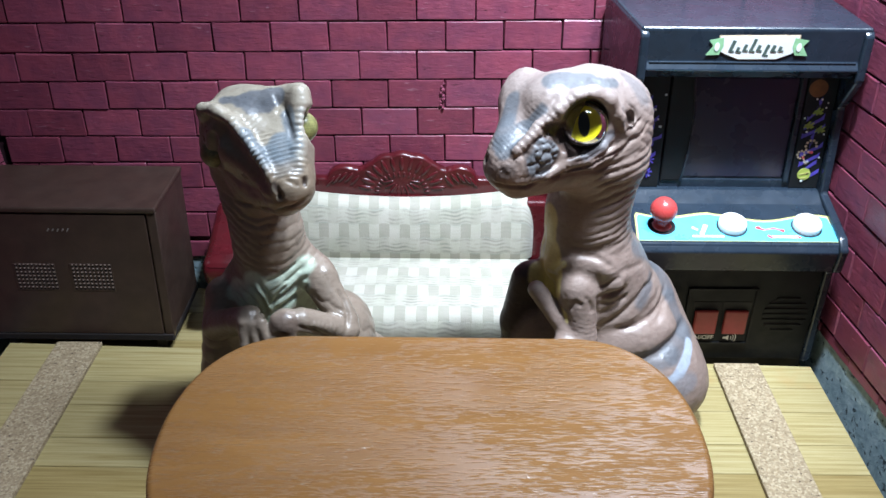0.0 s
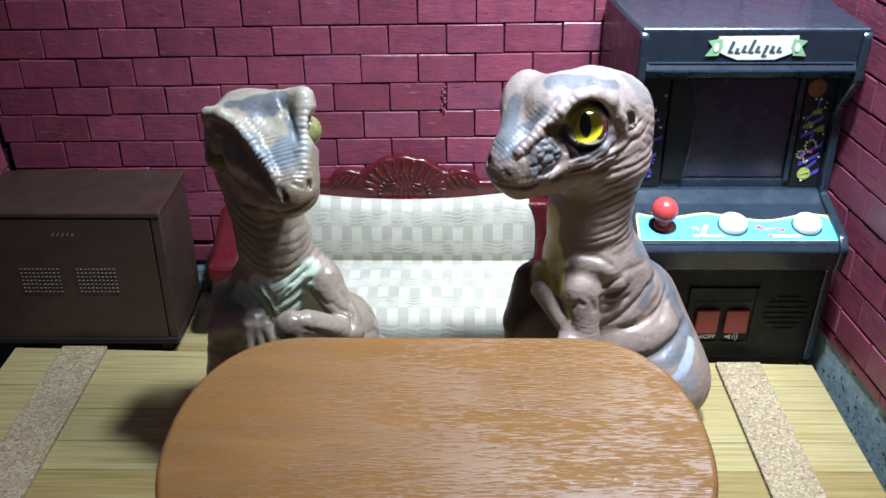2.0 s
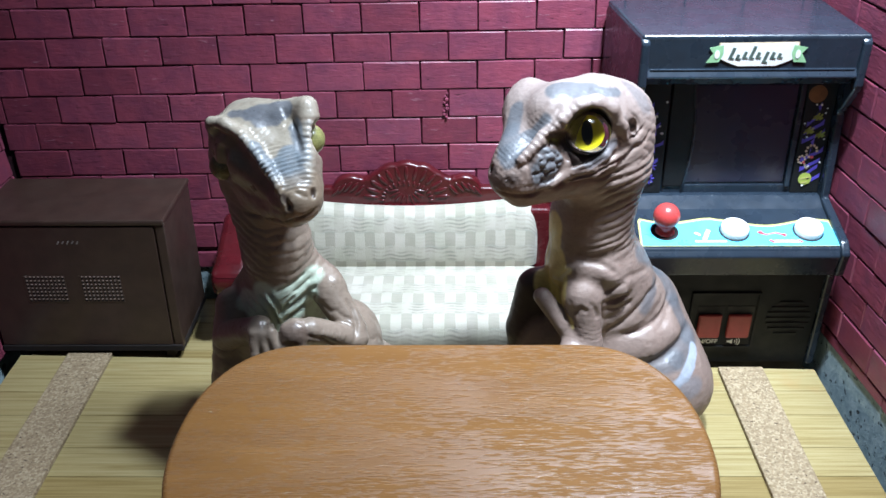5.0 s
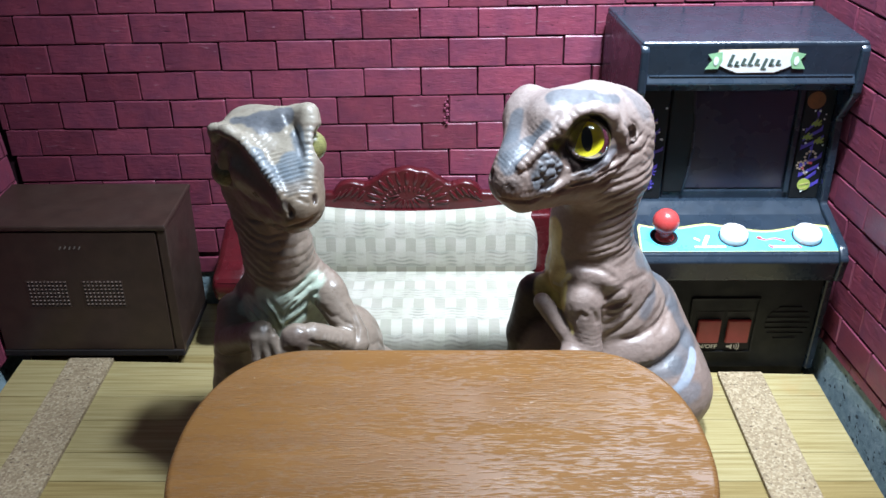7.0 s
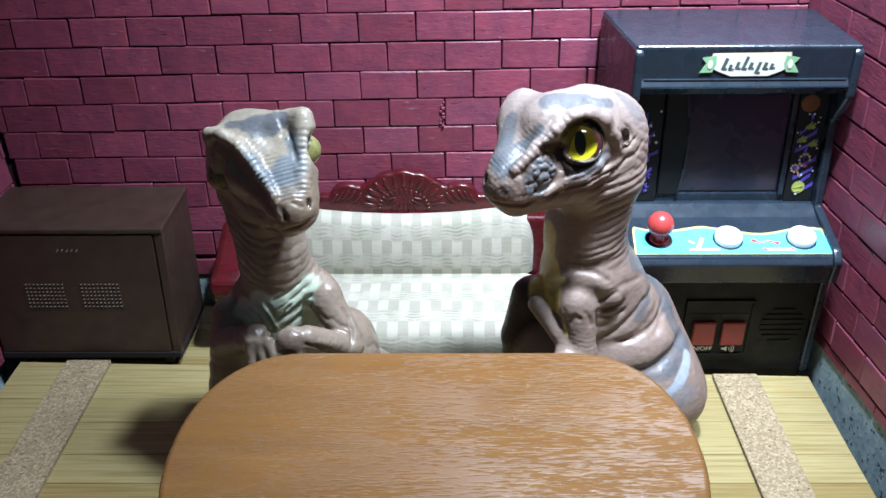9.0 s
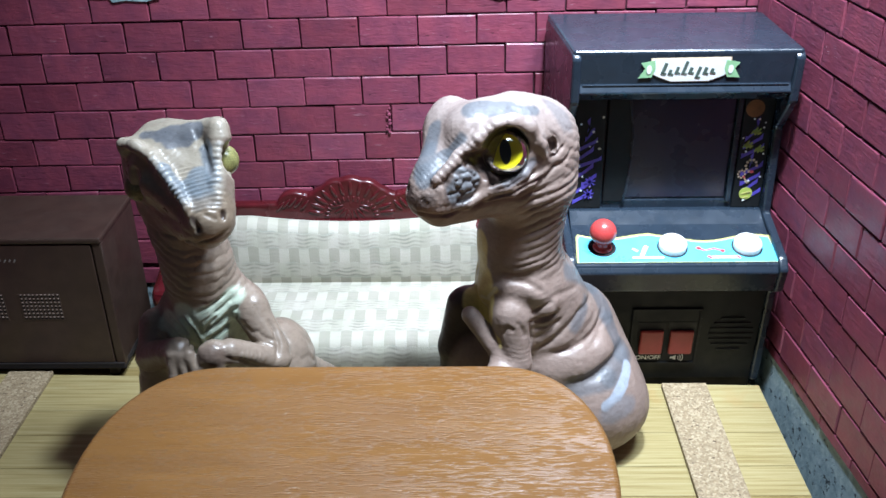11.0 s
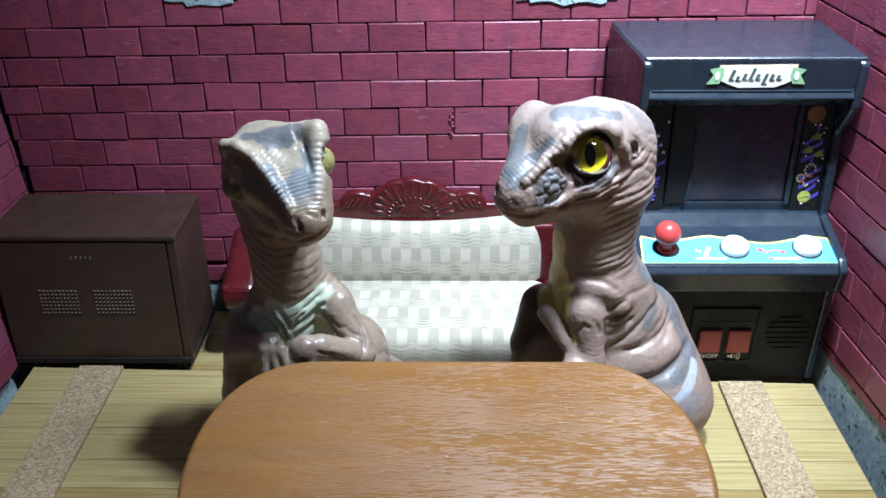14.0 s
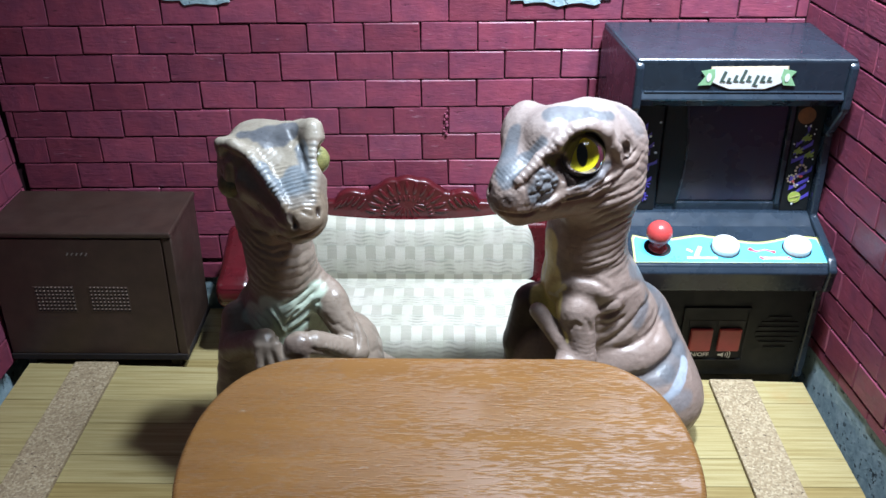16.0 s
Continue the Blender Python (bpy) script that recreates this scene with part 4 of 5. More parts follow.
def glass_eye(centre, radius, gaze, iris):
    """A hollow yellow iris with a slit pupil behind a clear dome, dark at the back."""
    bowl = [(radius * 0.97 * k / 48, radius * (0.02 + 0.23 * (k / 48) ** 2)) for k in range(49)]
    v, f, uv = turned(bowl, centre, gaze, 96)
    a, b = uv[:, 0] / radius, uv[:, 1] / radius
    r = np.hypot(a, b)
    col = np.array(iris)[None] * (0.80 + 0.35 * r)[:, None] * (0.94 + 0.06 * np.sin(np.arctan2(b, a) * 31))[:, None]
    slit = ((a - 0.10 * b) / 0.25) ** 2 + (b / 0.54) ** 2
    paint(col, (0.005, 0.005, 0.003), np.clip((1.08 - slit) / 0.16, 0, 1))
    dome = [(radius * math.sin(1.2217 * (1 - k / 24)), radius * math.cos(1.2217 * (1 - k / 24))) for k in range(25)]
    dv, df, _ = turned(dome, centre, gaze, 72)
    back = [(radius * math.sin(1.2217 + 1.9199 * k / 24), radius * math.cos(1.2217 + 1.9199 * k / 24)) for k in range(25)]
    bv, bf, _ = turned(back, centre, gaze, 72)
    return [(v, f, col, 1), (bv, bf, np.tile(np.array((0.03, 0.025, 0.012)), (len(bv), 1)), 1), (dv, df, np.ones((len(dv), 3)), 2)]


def figurine(forms, low, high, painter, relief, dull_eyes, glass_eyes, hide, label):
    v, f = skin_mesh(forms, low, high, 0.52)
    n = mesh_normals(v, f)
    v = v + n * relief(v, n)[:, None]
    pieces = [(v, f, painter(v, n), 0)]
    for e in dull_eyes:
        pieces += mottled_eye(*e)
    for e in glass_eyes:
        pieces += glass_eye(*e)
    verts, faces, cols, mats, count = [], [], [], [], 0
    for pv, pf, pc, slot in pieces:
        verts.append(pv), faces.append(pf + count), cols.append(pc), mats.append(np.full(len(pf), slot))
        count += len(pv)
    verts, faces, cols, mats = np.concatenate(verts), np.concatenate(faces), np.concatenate(cols), np.concatenate(mats)
    verts[:, 2] = np.maximum(verts[:, 2], 0.0)
    base = Vector((*verts[:, :2].mean(0), 0))
    me = bpy.data.meshes.new("dinosaur_figurine")
    me.from_pydata(((verts - np.array(base)) * MM).tolist(), [], faces.tolist())
    for material in (hide, EYE, EYE_DOME):
        me.materials.append(material)
    me.polygons.foreach_set("material_index", mats.astype(np.int32))
    me.polygons.foreach_set("use_smooth", np.ones(len(faces), bool))
    layer = me.attributes.new("hide", "FLOAT_COLOR", "POINT")
    layer.data.foreach_set("color", np.concatenate([cols, np.ones((len(cols), 1))], 1).astype(np.float32).ravel())
    ob = new("dinosaur_figurine", me)
    ob.location = base * MM
    return tagged(ob, label, "dinosaur figurine", "dinosaur figurines at the table")


TAN_HIDE, GREY_HIDE, DARK = (0.236, 0.172, 0.143), (0.098, 0.106, 0.118), (0.050, 0.034, 0.029)

def folds(p, along, freq, amount, warp=0.45):
    """Soft parallel wrinkles along a direction."""
    w = lattice(p, 0.13) * warp * 3.0 + lattice(p + 31, 0.35) * 0.8
    s = np.sin((p @ np.array(along)) * freq + w * 2.2)
    return amount * (np.abs(s) - 0.6)


def pleats(p, along, freq, amount):
    """Rounded parallel folds with narrow creases between them, broken and merging here and there."""
    w = lattice(p, 0.12) * 2.6 + lattice(p + 17, 0.32) * 1.5
    s = np.abs(np.sin((p @ np.array(along)) * freq + w)) ** 0.6
    return amount * (s - 0.72) * (0.45 + 1.1 * lattice(p + 51, 0.2))


def run(p, line):
    """How far each point is from a line of places, and how far along it."""
    best, place, gone = np.full(len(p), 1e9), np.zeros(len(p)), 0.0
    for a, b in zip(line, line[1:]):
        a, b = np.array(a, float), np.array(b, float)
        length = np.linalg.norm(b - a)
        t = np.clip(((p - a) @ (b - a)) / length ** 2, 0, 1)
        r = np.linalg.norm(p - a - t[:, None] * (b - a), axis=1)
        closer = r < best
        best, place = np.where(closer, r, best), np.where(closer, gone + t * length, place)
        gone += length
    return best, place, gone


def crease(p, line, width):
    """1 on the line, fading over width and thinning out at both ends."""
    r, s, total = run(p, line)
    ends = np.clip(np.minimum(s, total - s) / (0.18 * total) + 0.25, 0, 1)
    return np.exp(-(r / width) ** 2) * ends


def beads(p, line, width, pitch, amount):
    """A row of rounded scales along the line."""
    r, s, _ = run(p, line)
    return amount * np.exp(-(r / width) ** 2) * np.abs(np.sin(math.pi * s / pitch)) ** 0.7


def raised(line, by):
    return tuple((x, y, z + by) for x, y, z in line)



# the figurine with its head in profile
H1 = np.array(((-0.80, -0.60, 0.0), (0.60, -0.80, 0.0), (0.0, 0.0, 1.0))).T   # head axes: forward, near side, up
forms_a = [
    ("egg", (84.4, 303, 116.2), (18, 14.2, 14.4), H1, 4),
    ("cone", (79.4, 298, 122.2), (68.5, 291, 123.2), 11.2, 9.6, 5),
    ("cone", (73.4, 296, 115.1), (57, 282, 109.7), 12, 7.6, 6),
    ("egg", (55.7, 280.5, 108.7), (7, 6.6, 6.4), None, 4),
    ("cone", (85.8, 300, 105.6), (58.3, 281.5, 104.4), 10, 5.8, 2.5),
    ("cone", (61.5, 304, 124.4), (60.1, 300, 121.8), 6.3, 5.6, 6),
    ("cone", (61.8, 299, 121.6), (70.9, 294, 123.2), 6.6, 8, 5),
    ("cone", (60.1, 300, 121.8), (55, 285, 115.6), 5.2, 3.4, 5),
    ("cone", (86.8, 291, 116.1), (87.2, 289.5, 121.3), 1.9, 2.2, 1.5),
    ("cone", (87.2, 289.5, 121.3), (83.8, 288, 126.7), 2.2, 2.5, 1.5),
    ("cone", (83.8, 288, 126.7), (79.3, 286.5, 129), 2.5, 2.5, 1.5),
    ("cone", (79.3, 286.5, 129), (74.4, 285, 128.3), 2.5, 2.4, 1.5),
    ("cone", (74.4, 285, 128.3), (69.3, 283, 125.3), 2.4, 2.3, 1.5),
    ("cone", (69.3, 283, 125.3), (63.7, 279.8, 121), 2.3, 1.9, 1.5),
    ("cone", (63.7, 279.8, 121), (57.2, 275.8, 115.5), 1.9, 1.4, 1.5),
    ("cone", (86.8, 304, 102.2), (83.2, 303.5, 83.6), 13.8, 11.4, 9),
    ("cone", (83.2, 303.5, 83.6), (84.1, 304, 70.1), 11.4, 14.4, 9),
    ("egg", (89, 307, 52.1), (19.5, 17, 22), None, 10),
    ("egg", (103.8, 311, 22), (23.5, 23, 27), None, 12),
    ("egg", (107, 300, 17.9), (23.6, 18, 18.4), None, 8),
    ("egg", (105.7, 316, 42.3), (12.5, 10, 14), None, 8),
    ("cone", (86.4, 296.4, 36.1), (94.2, 295.5, 37.5), 6, 7, 4),
    ("cone", (94.2, 295.5, 37.5), (102.3, 296.4, 38.9), 7, 7, 4),
    ("cone", (102.3, 296.4, 38.9), (110.2, 299.1, 40.9), 7, 5.5, 4),
    ("cone", (73.3, 296.4, 66.1), (79.6, 293.2, 70.5), 3, 3.6, 3),
    ("cone", (79.6, 293.2, 70.5), (86.4, 292.2, 69.6), 3.6, 3.6, 3),
    ("cone", (86.4, 292.2, 69.6), (92.2, 292.3, 64.6), 3.6, 3, 3),
    ("egg", (80.2, 291, 61.6), (7, 6.2, 6.8), None, 2.4),
    ("cone", (80.8, 290, 59.2), (82.2, 287, 44.6), 5.9, 5, 2.6),
    ("cone", (82.2, 287, 44.6), (73.2, 279, 42.5), 4.8, 3.6, 2),
    ("cone", (67.2, 293, 59.6), (78.2, 287, 46.4), 2.9, 3.3, 1.8),
    ("cone", (77.2, 287, 46.9), (74.4, 281, 42.2), 3, 2.8, 2),
    ("cone", (64.3, 302, 58.8), (61.3, 302, 42), 4.8, 5, 1),
    ("cone", (67, 302, 60), (66, 302, 40), 5, 6, 2),
    ("egg", (72, 302, 26), (16, 14, 26), None, 5),
    ("cut_egg", (77, 283.5, 120.7), (8, 4.4, 8), H1, 1.2),
    ("cut_cone", (71.6, 281.5, 118.6), (65.3, 277.6, 121.4), 4.2, 1.5, 1.2),
    ("cut_cone", (72, 281.5, 117.1), (74, 281, 112.5), 3, 2, 1.2),
    ("cone", (72.8, 281, 109.9), (77.7, 282.6, 111), 1.2, 1.5, 0.8),
    ("cone", (77.7, 282.6, 111), (82.8, 285.6, 113.1), 1.5, 1.6, 0.8),
    ("cone", (82.8, 285.6, 113.1), (86, 289, 115.8), 1.6, 1.2, 0.8),
    ("cone", (72.3, 281.2, 107.5), (79.4, 283.4, 108.6), 1.2, 1.5, 1),
    ("cone", (79.4, 283.4, 108.6), (85.3, 287, 110.2), 1.5, 1.5, 1),
    ("cone", (85.3, 287, 110.2), (89.9, 291, 113.1), 1.5, 1, 1),
    ("cone", (58.1, 274.8, 113), (61.1, 276.6, 107.9), 1.1, 1.4, 0.8),
    ("cone", (61.1, 276.6, 107.9), (66.2, 278.6, 106.6), 1.4, 1.4, 0.8),
    ("cone", (66.2, 278.6, 106.6), (70.8, 281, 108.9), 1.4, 1.3, 0.8),
    ("cone", (70.8, 281, 108.9), (71.6, 281.5, 112.3), 1.3, 1, 0.8),
    ("egg", (64.4, 279.6, 113.3), (5.6, 2.8, 5.6), H1, 0.6),
    ("cut_egg", (54.3, 275, 110.1), (1.2, 0.9, 0.9), None, 1),
    ("cut_egg", (49.4, 280.2, 111.1), (1.2, 1.4, 1.4), None, 0.8),
    ("cut_egg", (91, 292.5, 118.9), (2.2, 1.2, 3), H1, 1.5),
]
UPPER_ARM_A = (80.2, 291.5, 61.5), (80.8, 290, 59.2), (82.2, 287, 44.6)
FAR_ARM_A = (67.2, 293, 59.6), (78.2, 287, 46.4)
PLATE_A = (63.4, 278, 111.7), (65.6, 279, 114.9)
SOCKET_A = (77, 283.5, 120.7)


def relief_a(p, n):
    d = 0.16 * (lattice(p, 0.45) - 0.5) + 0.14 * (lattice(p + 9, 1.1) - 0.5)
    lips = ((51.2, 275.7, 105.8), (54.1, 274.4, 105.3), (57.2, 274.2, 105.1), (61.6, 275.9, 104.8), (65.9, 277.2, 105.7), (69.7, 280.8, 105.9))
    cheek = ((69.7, 280.8, 105.9), (73.9, 280.4, 107.7), (78.3, 281.5, 108.3), (82.1, 283.3, 109.2), (85.8, 285.3, 110.4), (89.5, 289, 110.7))
    for line in (lips, cheek):
        d -= 1.0 * crease(p, line, 0.62)
        d += beads(p, raised(line, 1.7), 1.1, 1.5, 0.32) + beads(p, raised(line, -1.6), 1.0, 1.5, 0.16)
    # brow scales, largest over the front of the eye
    d += beads(p, ((78.9, 284.2, 130.8), (74, 282.8, 129.9), (69.3, 280.8, 126.9)), 1.7, 2.1, 0.40)
    d += beads(p, ((69.3, 280.8, 126.9), (63.8, 278.2, 122.4), (60.1, 276.4, 119.1), (56.8, 274.7, 116.2)), 1.5, 2.0, 0.5)
    d -= 0.6 * crease(p, ((68.6, 284.3, 130.2), (67.6, 282.5, 128), (65.4, 280.3, 124.6), (61.8, 277.6, 121)), 0.9)
    # folds round the ear and behind the jaw
    for line, depth, width in ((((88.3, 287.8, 123.5), (91.8, 294.1, 119.1), (92.2, 290.9, 116.8)), -0.9, 0.7), (((89.9, 289.4, 116.3), (93.2, 291.6, 116.9), (95.6, 294.2, 119)), -0.7, 0.6),
                               (((87.3, 287.1, 124.1), (88.6, 288.1, 118.9), (91, 289.9, 114.9)), 0.6, 0.9), (((91.9, 290.3, 113), (95.5, 293, 113.8), (98, 296.3, 116.3)), -0.6, 0.7),
                               (((89.5, 289, 110.7), (91.6, 290.1, 112.3), (92.6, 290.8, 113.9)), -0.7, 0.7), (((85.7, 287.3, 105.8), (90.8, 289.2, 107.9), (95.9, 292.7, 109.3)), -0.45, 0.8),
                               (((83.8, 286.8, 103.3), (89.5, 288.3, 105), (97.1, 293.1, 105.5)), -0.45, 0.8), (((90.4, 291.6, 124.2), (93, 292.9, 121.8), (94.3, 292.9, 118.4)), -0.5, 0.6),
                               (((73.7, 280, 110.1), (78.2, 281, 111), (82.9, 283.7, 113)), -0.5, 0.5)):
        d += depth * crease(p, line, width)
    neck = np.clip((p[:, 2] - 73) / 6, 0, 1) * np.clip((112 - p[:, 2]) / 6, 0, 1) * np.clip((p[:, 0] - 80) / 5, 0, 1)
    d += neck * pleats(p, (-0.30, 0.0, 0.95), 1.15, 0.55)
    nape = np.clip((p[:, 0] - 94) / 4, 0, 1) * np.clip((p[:, 2] - 106) / 6, 0, 1)
    d += nape * pleats(p, (0.45, 0.2, 0.85), 1.25, 0.34)
    # creases of the flank, from the armpit up the ribs
    arm = np.maximum(near(p, UPPER_ARM_A[0], UPPER_ARM_A[1], 5.6, 1.2), near(p, UPPER_ARM_A[1], UPPER_ARM_A[2], 4.6, 1.2))
    off = 1 - arm
    for line, depth, width in ((((86, 286.4, 60.2), (90.7, 289.9, 59.4), (95.8, 291.5, 61.1)), -1.2, 0.8), (((87.2, 288.3, 62.8), (90.5, 288.7, 65.1), (94.2, 290, 66.3)), -0.9, 0.7),
                               (((87.8, 288.7, 61), (91.6, 289.3, 62.2), (95, 290.3, 63.6)), 0.6, 1.0), (((87.4, 288.8, 56.6), (91.8, 290.1, 56.3), (96.9, 291.9, 58.2)), -0.6, 0.7),
                               (((87.9, 290.2, 47.1), (92.8, 290.4, 49.8), (98.5, 292.2, 54.2), (103.6, 296.7, 58.3), (108.2, 306.5, 57.9)), -0.9, 0.9), (((88.2, 289.8, 52.1), (92.9, 290.3, 54.7), (97.3, 292.1, 58.7)), -0.6, 0.8),
                               (((94.3, 290.4, 45.6), (100.7, 291.7, 46.6), (107.4, 296.6, 48.2), (111.1, 302.3, 49.2), (113.3, 308.5, 52)), -1.0, 0.9), (((107.9, 294.1, 46), (111.1, 299.5, 47.7), (113.9, 306.1, 49.2)), -0.8, 0.8),
                               (((92.6, 290.5, 47.2), (99.8, 292.4, 49.7), (105.3, 297.1, 53.5), (109.5, 305.4, 54.9)), 0.6, 1.5), (((89.5, 288.3, 66.6), (95.3, 291.7, 67.5), (102.5, 299.4, 66.3)), -0.55, 0.9),
                               (((73.9, 292.9, 71.1), (79, 290.1, 74.5), (85.5, 289.2, 73.7), (90.9, 289.2, 69.6)), -0.8, 0.9), (((77.1, 291.5, 76.5), (84.5, 289.9, 76.2), (92.3, 292.8, 77.1)), -0.5, 0.9),
                               (((100.7, 287.8, 35.5), (109.3, 290.2, 36.8), (115.4, 295.1, 39.4), (120.9, 305.7, 39.7)), -1.4, 1.4), (((102.8, 293.3, 47.9), (108, 298.9, 50.4), (111, 305.3, 52.5)), 0.5, 1.2)):
        d += 0.9 * depth * crease(p, line, width * 1.2) * off
    for line, depth, width in ((((77, 285.2, 57.1), (78.9, 284.1, 60.1), (81.6, 283.9, 59.1)), -0.5, 1.0), (((81.8, 284.2, 62), (83.7, 284.5, 59.2), (85, 285, 55.3)), -0.5, 1.0),
                               (((86.5, 287, 59.8), (87.2, 288.8, 53.2), (87.2, 286.3, 47.5)), -0.8, 0.8), (((75.6, 286.2, 62.5), (76.4, 285.6, 57.5), (77.2, 285, 52.2)), -0.4, 0.8)):
        d += depth * crease(p, line, width)
    d += near(p, UPPER_ARM_A[1], UPPER_ARM_A[2], 4.8, 1.0) * np.clip((60 - p[:, 2]) / 3, 0, 1) * pleats(p, (0.08, 0.25, 0.96), 2.0, 0.28)
    snout = near(p, (61.9, 279.7, 122.4), (53.6, 277.3, 115.6), 5.5, 2.5)
    d += snout * pleats(p, (0.62, 0.25, 0.75), 2.4, 0.24)
    muzzle = near(p, (51.9, 275.3, 112.4), (55.3, 273.2, 108.7), 5, 3)
    d += muzzle * 0.35 * (np.abs(lattice(p, 0.75) - 0.5) * 2 - 0.5)
    plate = near(p, PLATE_A[0], PLATE_A[1], 4.2, 0.8)
    d += plate * 0.7 * (np.clip(np.abs(lattice(p + 2, 0.55) - 0.5) * 5, 0, 1) - 0.5)
    return d


def paint_a(p, n):
    col = np.tile(np.array(TAN_HIDE), (len(p), 1))
    wob = (lattice(p, 0.30) - 0.5) * 4 + (lattice(p + 5, 0.9) - 0.5) * 1.6
    w = p + wob[:, None] * 0.22
    pale = np.clip((n[:, 2] - 0.1) / 0.6, 0, 1) * np.clip((p[:, 2] - 112) / 8, 0, 1)
    paint(col, (0.262, 0.214, 0.196), pale * 0.8)
    # grey saddle on the crown, and the two stripes down the snout
    paint(col, GREY_HIDE, 0.9 * np.maximum(near(w, (68.1, 288.4, 132.6), (72.4, 289.1, 132.5), 3.4, 0.7), np.maximum(near(w, (72.4, 289.4, 132.6), (78.6, 290.8, 131.6), 2.4, 0.7), near(w, (78.6, 290.6, 131.5), (85.9, 292.6, 130.1), 1.3, 0.7))))
    for a, b, r in (((56.5, 291.7, 124.8), (54.6, 286.6, 120.5), 2.2), ((54.6, 286.6, 120.5), (52.7, 279.7, 116.7), 2.6), ((64.8, 282.5, 125.9), (61, 282.7, 120.7), 1.1), ((59.3, 282, 119.3), (53.7, 277.2, 115.6), 2.6), ((53.3, 279.4, 116.9), (56.5, 279, 117.3), 2.4)):
        paint(col, GREY_HIDE, near(w, a, b, r, 1.0) * 0.88)
    paint(col, GREY_HIDE, 0.5 * near(w, (91.8, 300.5, 128.8), (96.2, 298.8, 124.2), 2.5, 2.0))
    nose = near(w, (49.1, 281.5, 111.4), (49.8, 276.2, 107.9), 2.2, 3.0)
    paint(col, (0.12, 0.082, 0.07), nose * 0.7)
    plate = near(p, PLATE_A[0], PLATE_A[1], 4.4, 0.6)
    paint(col, (0.145, 0.150, 0.160), plate * 0.95)
    paint(col, DARK, plate * np.clip(1 - np.abs(lattice(p + 2, 0.55) - 0.5) * 9, 0, 1) * 0.85)
    rim = cone(p, PLATE_A[0], PLATE_A[1], 0, 0)
    paint(col, DARK, 0.75 * np.exp(-((rim - 5.0) / 0.55) ** 2))
    # the dark hollow round the eye and in front of it
    hollow = np.maximum(np.clip((0.5 - egg(p, SOCKET_A, (8.0, 4.4, 8.0), H1)) / 0.5, 0, 1),
                        np.maximum(near(p, (72.1, 285.4, 117), (66, 281.1, 119.7), 2.6, 1.0), near(p, (72.1, 284.7, 115.7), (74.3, 283.3, 111.5), 3.0, 1.2)))
    paint(col, (0.058, 0.036, 0.029), hollow * 0.95)
    paint(col, (0.150, 0.145, 0.155), np.maximum(near(w, (77.8, 281.2, 111.9), (82.5, 283.9, 113.9), 1.2, 0.8), near(w, (82.5, 283.9, 113.9), (85.5, 286.9, 116.5), 1.2, 0.8)) * 0.85)
    for line in (((51.2, 275.7, 105.8), (54.1, 274.4, 105.3), (57.2, 274.2, 105.1), (61.6, 275.9, 104.8), (65.9, 277.2, 105.7), (69.7, 280.8, 105.9)), ((69.7, 280.8, 105.9), (73.9, 280.4, 107.7), (78.3, 281.5, 108.3), (82.1, 283.3, 109.2), (85.8, 285.3, 110.4), (89.5, 289, 110.7))):
        paint(col, (0.045, 0.026, 0.021), crease(p, line, 0.55))
    paint(col, DARK, near(w, (53.9, 273.7, 110.7), (54.9, 273.4, 110.7), 0.8, 2.2) * 0.8)
    paint(col, DARK, near(p, (49.1, 278.3, 111.8), (49.5, 277.6, 111.7), 0.9, 0.8) * 0.9)
    paint(col, (0.11, 0.075, 0.06), near(w, (90.5, 290.6, 121.2), (91.6, 290.6, 117.4), 1.3, 1.4) * 0.75)
    # yellow throat, with pale streaks at its edge
    arms = np.maximum(near(p, UPPER_ARM_A[0], UPPER_ARM_A[1], 6.4, 0.7), np.maximum(near(p, UPPER_ARM_A[1], UPPER_ARM_A[2], 4.8, 0.7), near(p, FAR_ARM_A[0], FAR_ARM_A[1], 3.7, 0.5)))
    throat = np.maximum(np.maximum(near(w, (70.3, 298.9, 83.2), (70.3, 299.8, 71.3), 4.4, 0.8), near(w, (70.6, 298.9, 71.3), (69.8, 292.4, 61.1), 6.2, 0.8)), np.maximum(near(w, (72.1, 297.1, 58.1), (74.7, 286.3, 52.5), 2.4, 0.8), near(w, (71.4, 293.8, 66.3), (75.2, 290.8, 70.1), 0.8, 0.6)))
    paint(col, (0.62, 0.50, 0.17), throat * (1 - arms) * 0.95)
    paint(col, (0.66, 0.60, 0.36), np.maximum(near(w, (69.9, 301.2, 77.8), (69.4, 301.4, 68.1), 0.9, 0.6), np.maximum(near(w, (73.1, 292.5, 66.7), (75.4, 290.7, 70.4), 0.5, 0.4), near(w, (70.9, 294.3, 65.8), (73.3, 292.3, 66.1), 0.5, 0.4))) * 0.8)
    # grey bands of the back
    for a, b, r in (((99.5, 299.3, 72.2), (109.8, 314.7, 57), 2.2), ((109.8, 314.7, 57), (114.7, 308.8, 50.4), 3.4), ((106.3, 301.6, 59.5), (102, 294.3, 53.9), 1.4), ((115.5, 307.6, 48.2), (119.9, 300.5, 38.3), 2.6), ((114.3, 291.8, 35.8), (120.8, 303, 38.6), 3.2), ((102.2, 287.8, 34.1), (113.2, 290.8, 35.3), 3.2)):
        paint(col, GREY_HIDE, near(w, a, b, r, 1.8) * 0.72)
    for a, b, r in (((112.9, 285.2, 28), (116.8, 287.8, 30), 1.3), ((116.8, 287.8, 30), (119.6, 292.3, 32.8), 1.7), ((119.6, 292.3, 32.8), (121.4, 298.2, 35.5), 1.5)):
        paint(col, (0.30, 0.335, 0.385), near(w, a, b, r, 0.7))
